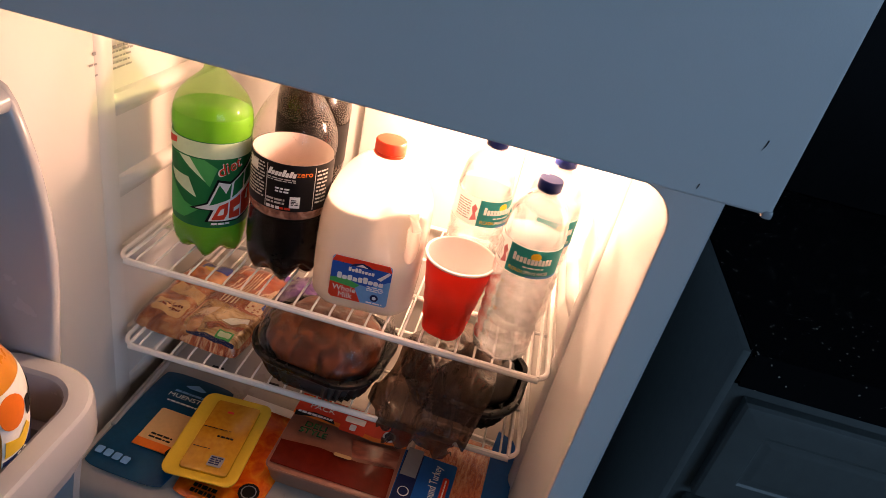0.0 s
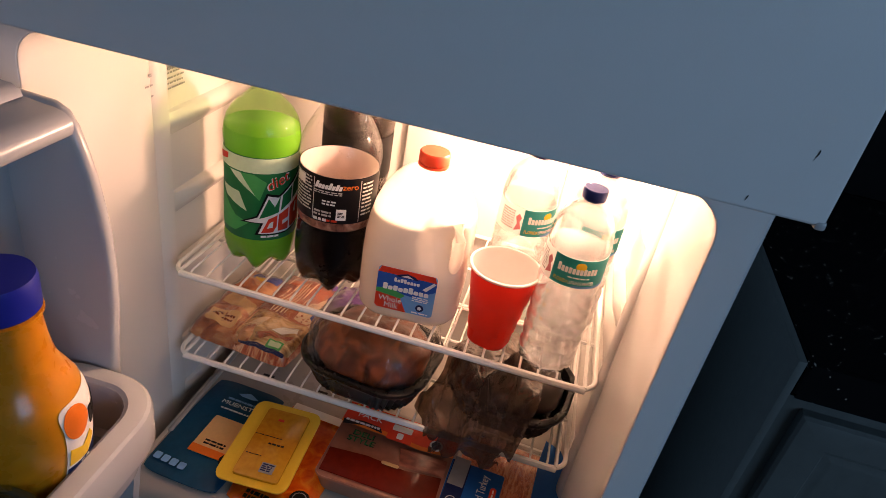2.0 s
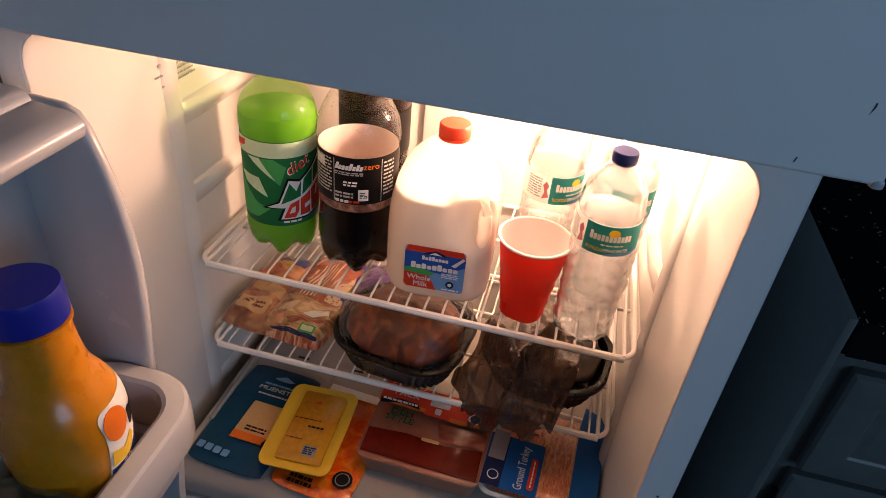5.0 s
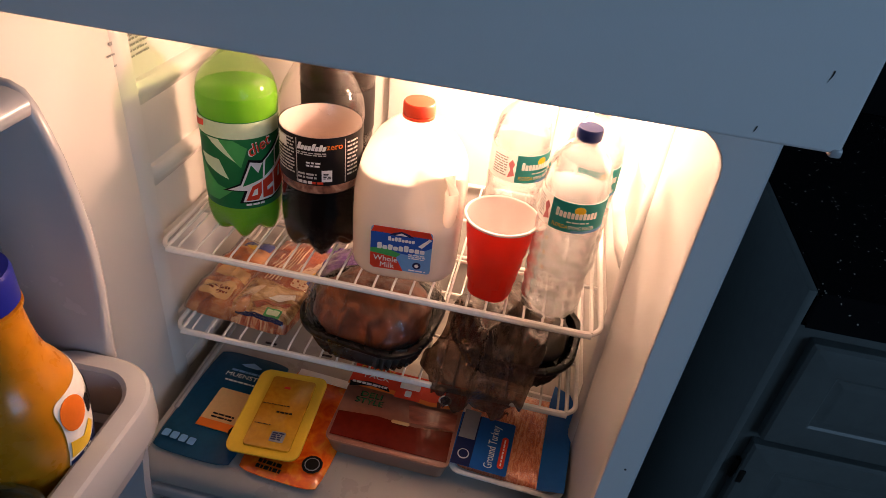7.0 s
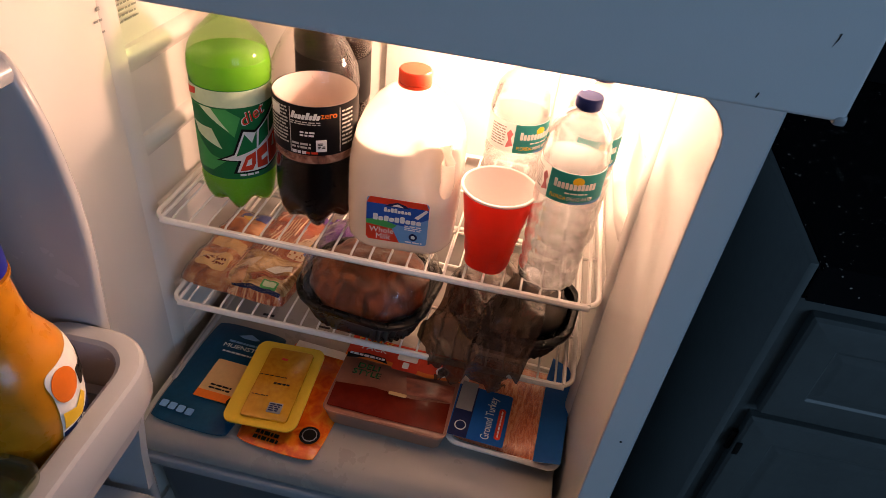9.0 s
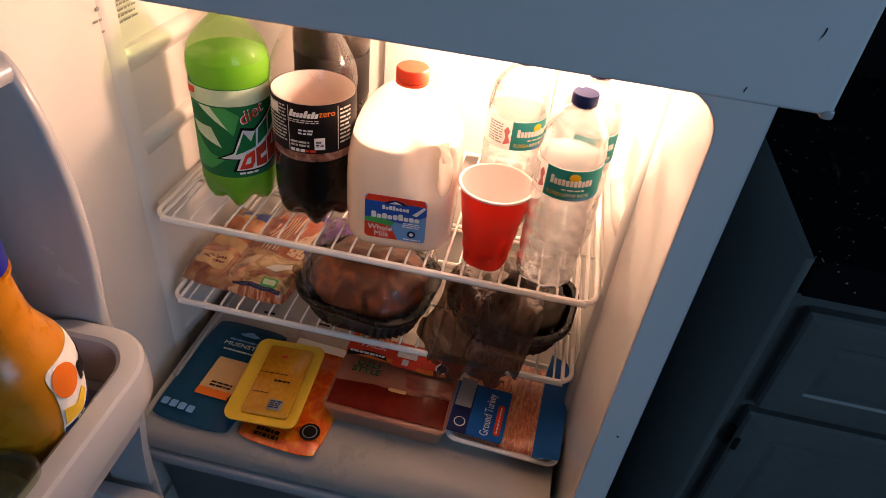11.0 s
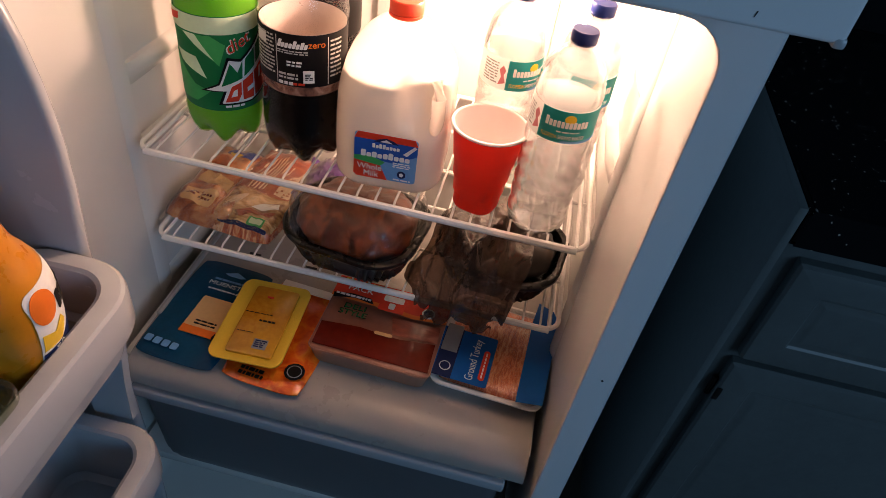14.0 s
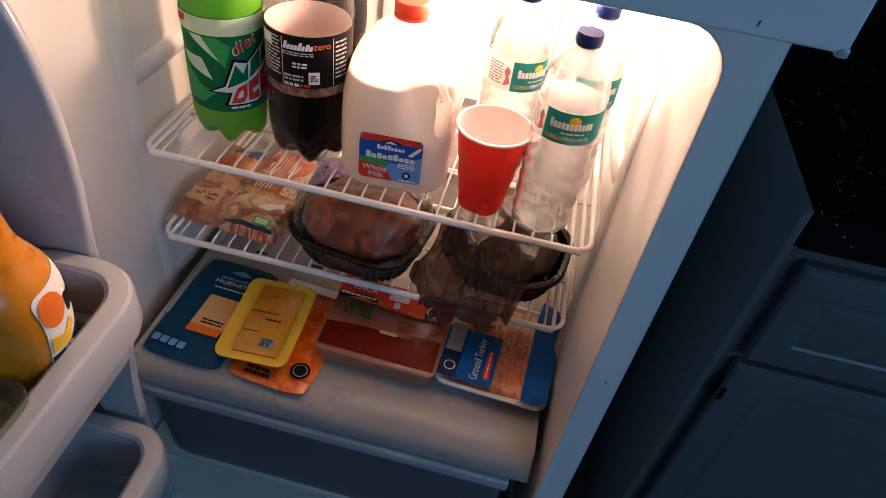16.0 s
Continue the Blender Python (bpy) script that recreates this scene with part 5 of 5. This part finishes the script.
printed(yl, "small_print", bars(1, -0.030, -0.002, 0.0, 0.0012, 0.002, seed=14), "black", 0.0206, -0.002, -0.026)
printed(yl, "small_print", bars(1, -0.007, 0.007, 0.0, 0.004, 0.002, seed=15), "red", 0.0206, -0.002, 0.048)
printed(yl, "bar_code", ring_pts(0.012, 0.009, 0.001, 1), "grey", 0.0206, 0.016, -0.045)
printed(yl, "bar_code", bars(4, -0.010, 0.010, 0.007, 0.0022, 0.0014, seed=6), "navy", 0.0210, 0.016, -0.045)

# deli meat pack
dl = thing("deli_ham_pack", pose(0.052, 0.115, CT, 0, 0, -1.5), "clear-topped tub of sliced deli ham with red header", "ham pack", "packs on the crisper cover")
part("tub", loft([tray_ring(0.085, 0.067, 0.012, 0.0), tray_ring(0.091, 0.073, 0.014, 0.028), tray_ring(0.0925, 0.0745, 0.014, 0.0320), tray_ring(0.0915, 0.0735, 0.013, 0.0345)]), "foam_pink", dl, "pale pink tub side", angle=40)
part("ham", loft([tray_ring(0.0915, 0.0735, 0.012, 0.0341), tray_ring(0.090, 0.072, 0.012, 0.0352)]), "ham_pale", dl)
DZ = 0.0415
printed(dl, "header", [(-0.092, 0.032), (-0.092, 0.075), (0.092, 0.075), (0.092, 0.030), (0.040, 0.024), (-0.020, 0.030)], "red", DZ - 0.0006)
printed(dl, "header_stripe", [(-0.092, 0.030), (-0.020, 0.028), (0.040, 0.022), (0.092, 0.028), (0.092, 0.036), (0.040, 0.030), (-0.020, 0.036), (-0.092, 0.036)], "orange", DZ - 0.0002)
printed(dl, "lettering", lettering("FAMILY", 0.011, width=0.055), "yellow", DZ, -0.055, 0.067)
printed(dl, "lettering", lettering("PACK", 0.010, width=0.040), "white", DZ, -0.052, 0.054)
printed(dl, "ribbon", [(-0.090, 0.036), (-0.060, 0.042), (-0.030, 0.040), (-0.024, 0.030), (-0.055, 0.034), (-0.088, 0.026)], "black", DZ)
printed(dl, "small_print", bars(1, -0.030, 0.026, 0.0, 0.004, 0.002, seed=3), "white", DZ + 0.0004, -0.056, 0.0385)
printed(dl, "brand_panel", ring_pts(0.020, 0.022, 0.002, 2), "red", DZ + 0.0003, 0.004, 0.046)
printed(dl, "brand_bar", ring_pts(0.016, 0.006, 0.002, 2), "white", DZ + 0.0008, 0.004, 0.050)
printed(dl, "brand_bar", ring_pts(0.005, 0.006, 0.002, 2), "white", DZ + 0.0008, 0.004, 0.035)
printed(dl, "seal", disc(0, 0, 0.0105), "white", DZ + 0.0003, 0.062, 0.040)
printed(dl, "seal", disc(0, 0, 0.0075), "navy", DZ + 0.0008, 0.062, 0.040)
for txt, dy, w in (("DELI", 0.015, 0.034), ("STYLE", 0.002, 0.044)):
    bm = lettering(txt, 0.0115, width=w)
    printed(dl, "lettering", bm, "black", DZ + 0.0004, -0.048, dy)
    printed(dl, "lettering", lettering(txt, 0.0092, width=w * 0.93), "label_green", DZ + 0.0008, -0.048, dy)
printed(dl, "dark_ham", [(-0.088, -0.022), (-0.030, -0.016), (0.030, -0.020), (0.086, -0.012), (0.088, -0.066), (-0.086, -0.066)], "ham_dark", DZ - 0.0046)
printed(dl, "streaky_ham", [(0.010, 0.020), (0.086, 0.022), (0.088, -0.010), (0.020, -0.014)], "ham", DZ - 0.0046)
printed(dl, "weight_tag", ring_pts(0.014, 0.003, 0.003, 2), "tan", DZ + 0.0004, 0.008, -0.022)

# ground turkey
gt = thing("ground_turkey_pack", pose(0.228, 0.137, CT, 0, 0, -3) @ Matrix.Diagonal((1.06, 1.08, 1.0, 1.0)), "blue tray of ground turkey under film, blue label", "turkey pack", "packs on the crisper cover")
part("tray", loft([tray_ring(0.066, 0.074, 0.014, 0.0), tray_ring(0.074, 0.083, 0.016, 0.017), tray_ring(0.079, 0.088, 0.018, 0.020), tray_ring(0.079, 0.088, 0.018, 0.0225), tray_ring(0.074, 0.083, 0.016, 0.0235), tray_ring(0.070, 0.079, 0.014, 0.019)]), "white", gt, "white foam tray", angle=45)
part("meat", wavy_pack(0.072, 0.081, 0.012, 0.01, 0.003, 3, 20), "turkey", gt, m=pose(0, 0, 0.0150))
part("film", wavy_pack(0.076, 0.085, 0.014, 0.01, 0.002, 3, 20), "film", gt, "shiny clear film", m=pose(0, 0, 0.0162))
printed(gt, "edge_band", [(0.042, -0.088), (0.078, -0.082), (0.080, 0.070), (0.070, 0.090), (0.046, 0.100), (0.042, 0.060)], "bright_blue", 0.0327)
printed(gt, "label", ring_pts(0.040, 0.044, 0.003, 2), "bright_blue", 0.0330, -0.040, -0.038, label="printed blue label")
printed(gt, "label_band", rect(-0.014, -0.044, 0.012, 0.044), "navy", 0.0335, -0.062, -0.038)
printed(gt, "label_picture", rect(-0.013, -0.020, 0.010, 0.030), "grey", 0.0339, -0.062, -0.018)
printed(gt, "seal", disc(0, 0, 0.008), "white", 0.0339, -0.062, -0.064)
printed(gt, "seal", disc(0, 0, 0.0065), "navy", 0.0343, -0.062, -0.064)
printed(gt, "lettering", lettering("Ground Turkey", 0.0125, width=0.072), "white", 0.0335, -0.026, -0.040, 90)
printed(gt, "tag", ring_pts(0.026, 0.0045, 0.004, 3), "red", 0.0335, -0.010, -0.046, 90)
printed(gt, "small_print", bars(1, -0.022, 0.022, 0.001, 0.002, 0.001, seed=4), "white", 0.0339, -0.010, -0.046, 90)

# ---- in the door bins ----
BZ = 0.685 + 0.0065


def juice_jug(m):
    j = thing("orange_juice_jug", m, "clear jug of orange juice with royal blue cap", "juice jug")
    prof = [(0.030, 0.002), (0.043, 0.0), (0.0475, 0.005), (0.0495, 0.02), (0.0500, 0.075), (0.0515, 0.092), (0.0540, 0.110), (0.0555, 0.130), (0.0555, 0.148), (0.0535, 0.162), (0.0500, 0.174), (0.0455, 0.184),
            (0.0405, 0.193), (0.0365, 0.203), (0.0338, 0.215), (0.0318, 0.230), (0.0306, 0.248), (0.0302, 0.262), (0.0300, 0.272)]

    def jug_radius(z):
        for (r0, z0), (r1, z1) in zip(prof, prof[1:]):
            if z0 <= z <= z1:
                return r0 + (r1 - r0) * (z - z0) / (z1 - z0) + 0.0003
        return 0.05
    part("jug", lathe(prof, 56), "juice", j, "clear jug full of juice", angle=70)
    part("neck_ring", lathe([(0.0295, 0.2595), (0.0335, 0.2605), (0.0335, 0.2635), (0.0295, 0.2645)], 48), "juice", j)
    part("cap", lathe([(0.0305, 0.2655), (0.0325, 0.2665), (0.0330, 0.2935), (0.0315, 0.2985), (0.004, 0.3000)], 56, lambda a, z: 1 + 0.007 * math.cos(56 * a)), "juice_cap", j, "royal blue ribbed cap")
    r = 0.056
    T0 = 35
    lab = part("label", wrap(flat_poly(ring_pts(0.046, 0.046, 0.012, 5)), r, 0.126, T0, taper=jug_radius), "white", j, "white and navy label with orange disc")
    stuck(lab, "navy_foot", flat_poly([(-0.045, -0.044), (0.045, -0.044), (0.045, -0.006), (0.02, -0.016), (-0.02, -0.028), (-0.045, -0.026)]), "navy", r, 0.126, T0, taper=jug_radius, lift=0.0008)
    stuck(lab, "orange_disc", flat_poly(disc(-0.030, 0.024, 0.0150, 0.0185)), "orange", r, 0.126, T0, taper=jug_radius, lift=0.0008)
    stuck(lab, "orange_slice", flat_poly([(-0.044, -0.022), (-0.020, -0.026), (-0.010, -0.010), (-0.016, 0.000), (-0.028, -0.010), (-0.043, -0.002)]), "yellow", r, 0.126, T0, taper=jug_radius, lift=0.0010)
    stuck(lab, "brand_bar", mark_bars((0.020, 0.018, 0.021, 0.018, 0.019), 0.0075, 0.002), "black", r, 0.130, T0 + 10, taper=jug_radius, lift=0.0008)
    stuck(lab, "lettering", lettering("50", 0.011), "white", r, 0.092, T0 - 26, taper=jug_radius, lift=0.0012)
    return j


juice_jug(pose(-0.239, -0.207, BZ))
tb = thing("salad_tub", pose(-0.226, -0.330, BZ, 0, 0, 1.2) @ Matrix.Diagonal((0.99, 1.0, 1.035, 1.0)), "clear lidded tub of dark green salad with white label", "salad tub")
part("greens", loft([tray_ring(0.036, 0.058, 0.014, 0.002), tray_ring(0.040, 0.064, 0.016, 0.080), tray_ring(0.036, 0.060, 0.016, 0.092)]), "greens", tb)
part("box", loft([tray_ring(0.040, 0.062, 0.016, 0.0), tray_ring(0.046, 0.070, 0.018, 0.090), tray_ring(0.050, 0.074, 0.020, 0.092)], True, False), "tub", tb)
part("lid", loft([tray_ring(0.0500, 0.0740, 0.020, 0.0925), tray_ring(0.0515, 0.0755, 0.021, 0.094), tray_ring(0.0515, 0.0755, 0.021, 0.101), tray_ring(0.0495, 0.0735, 0.020, 0.104), tray_ring(0.0455, 0.0695, 0.017, 0.104), tray_ring(0.0435, 0.0675, 0.016, 0.100)]), "tub", tb, "clear snap lid")
printed(tb, "label", ring_pts(0.028, 0.040, 0.003, 2), "black", 0.1012, -0.006, -0.010)
printed(tb, "small_print", bars(7, -0.020, 0.020, 0.030, 0.003, 0.004, seed=3), "pale_green", 0.1016, -0.006, -0.010)
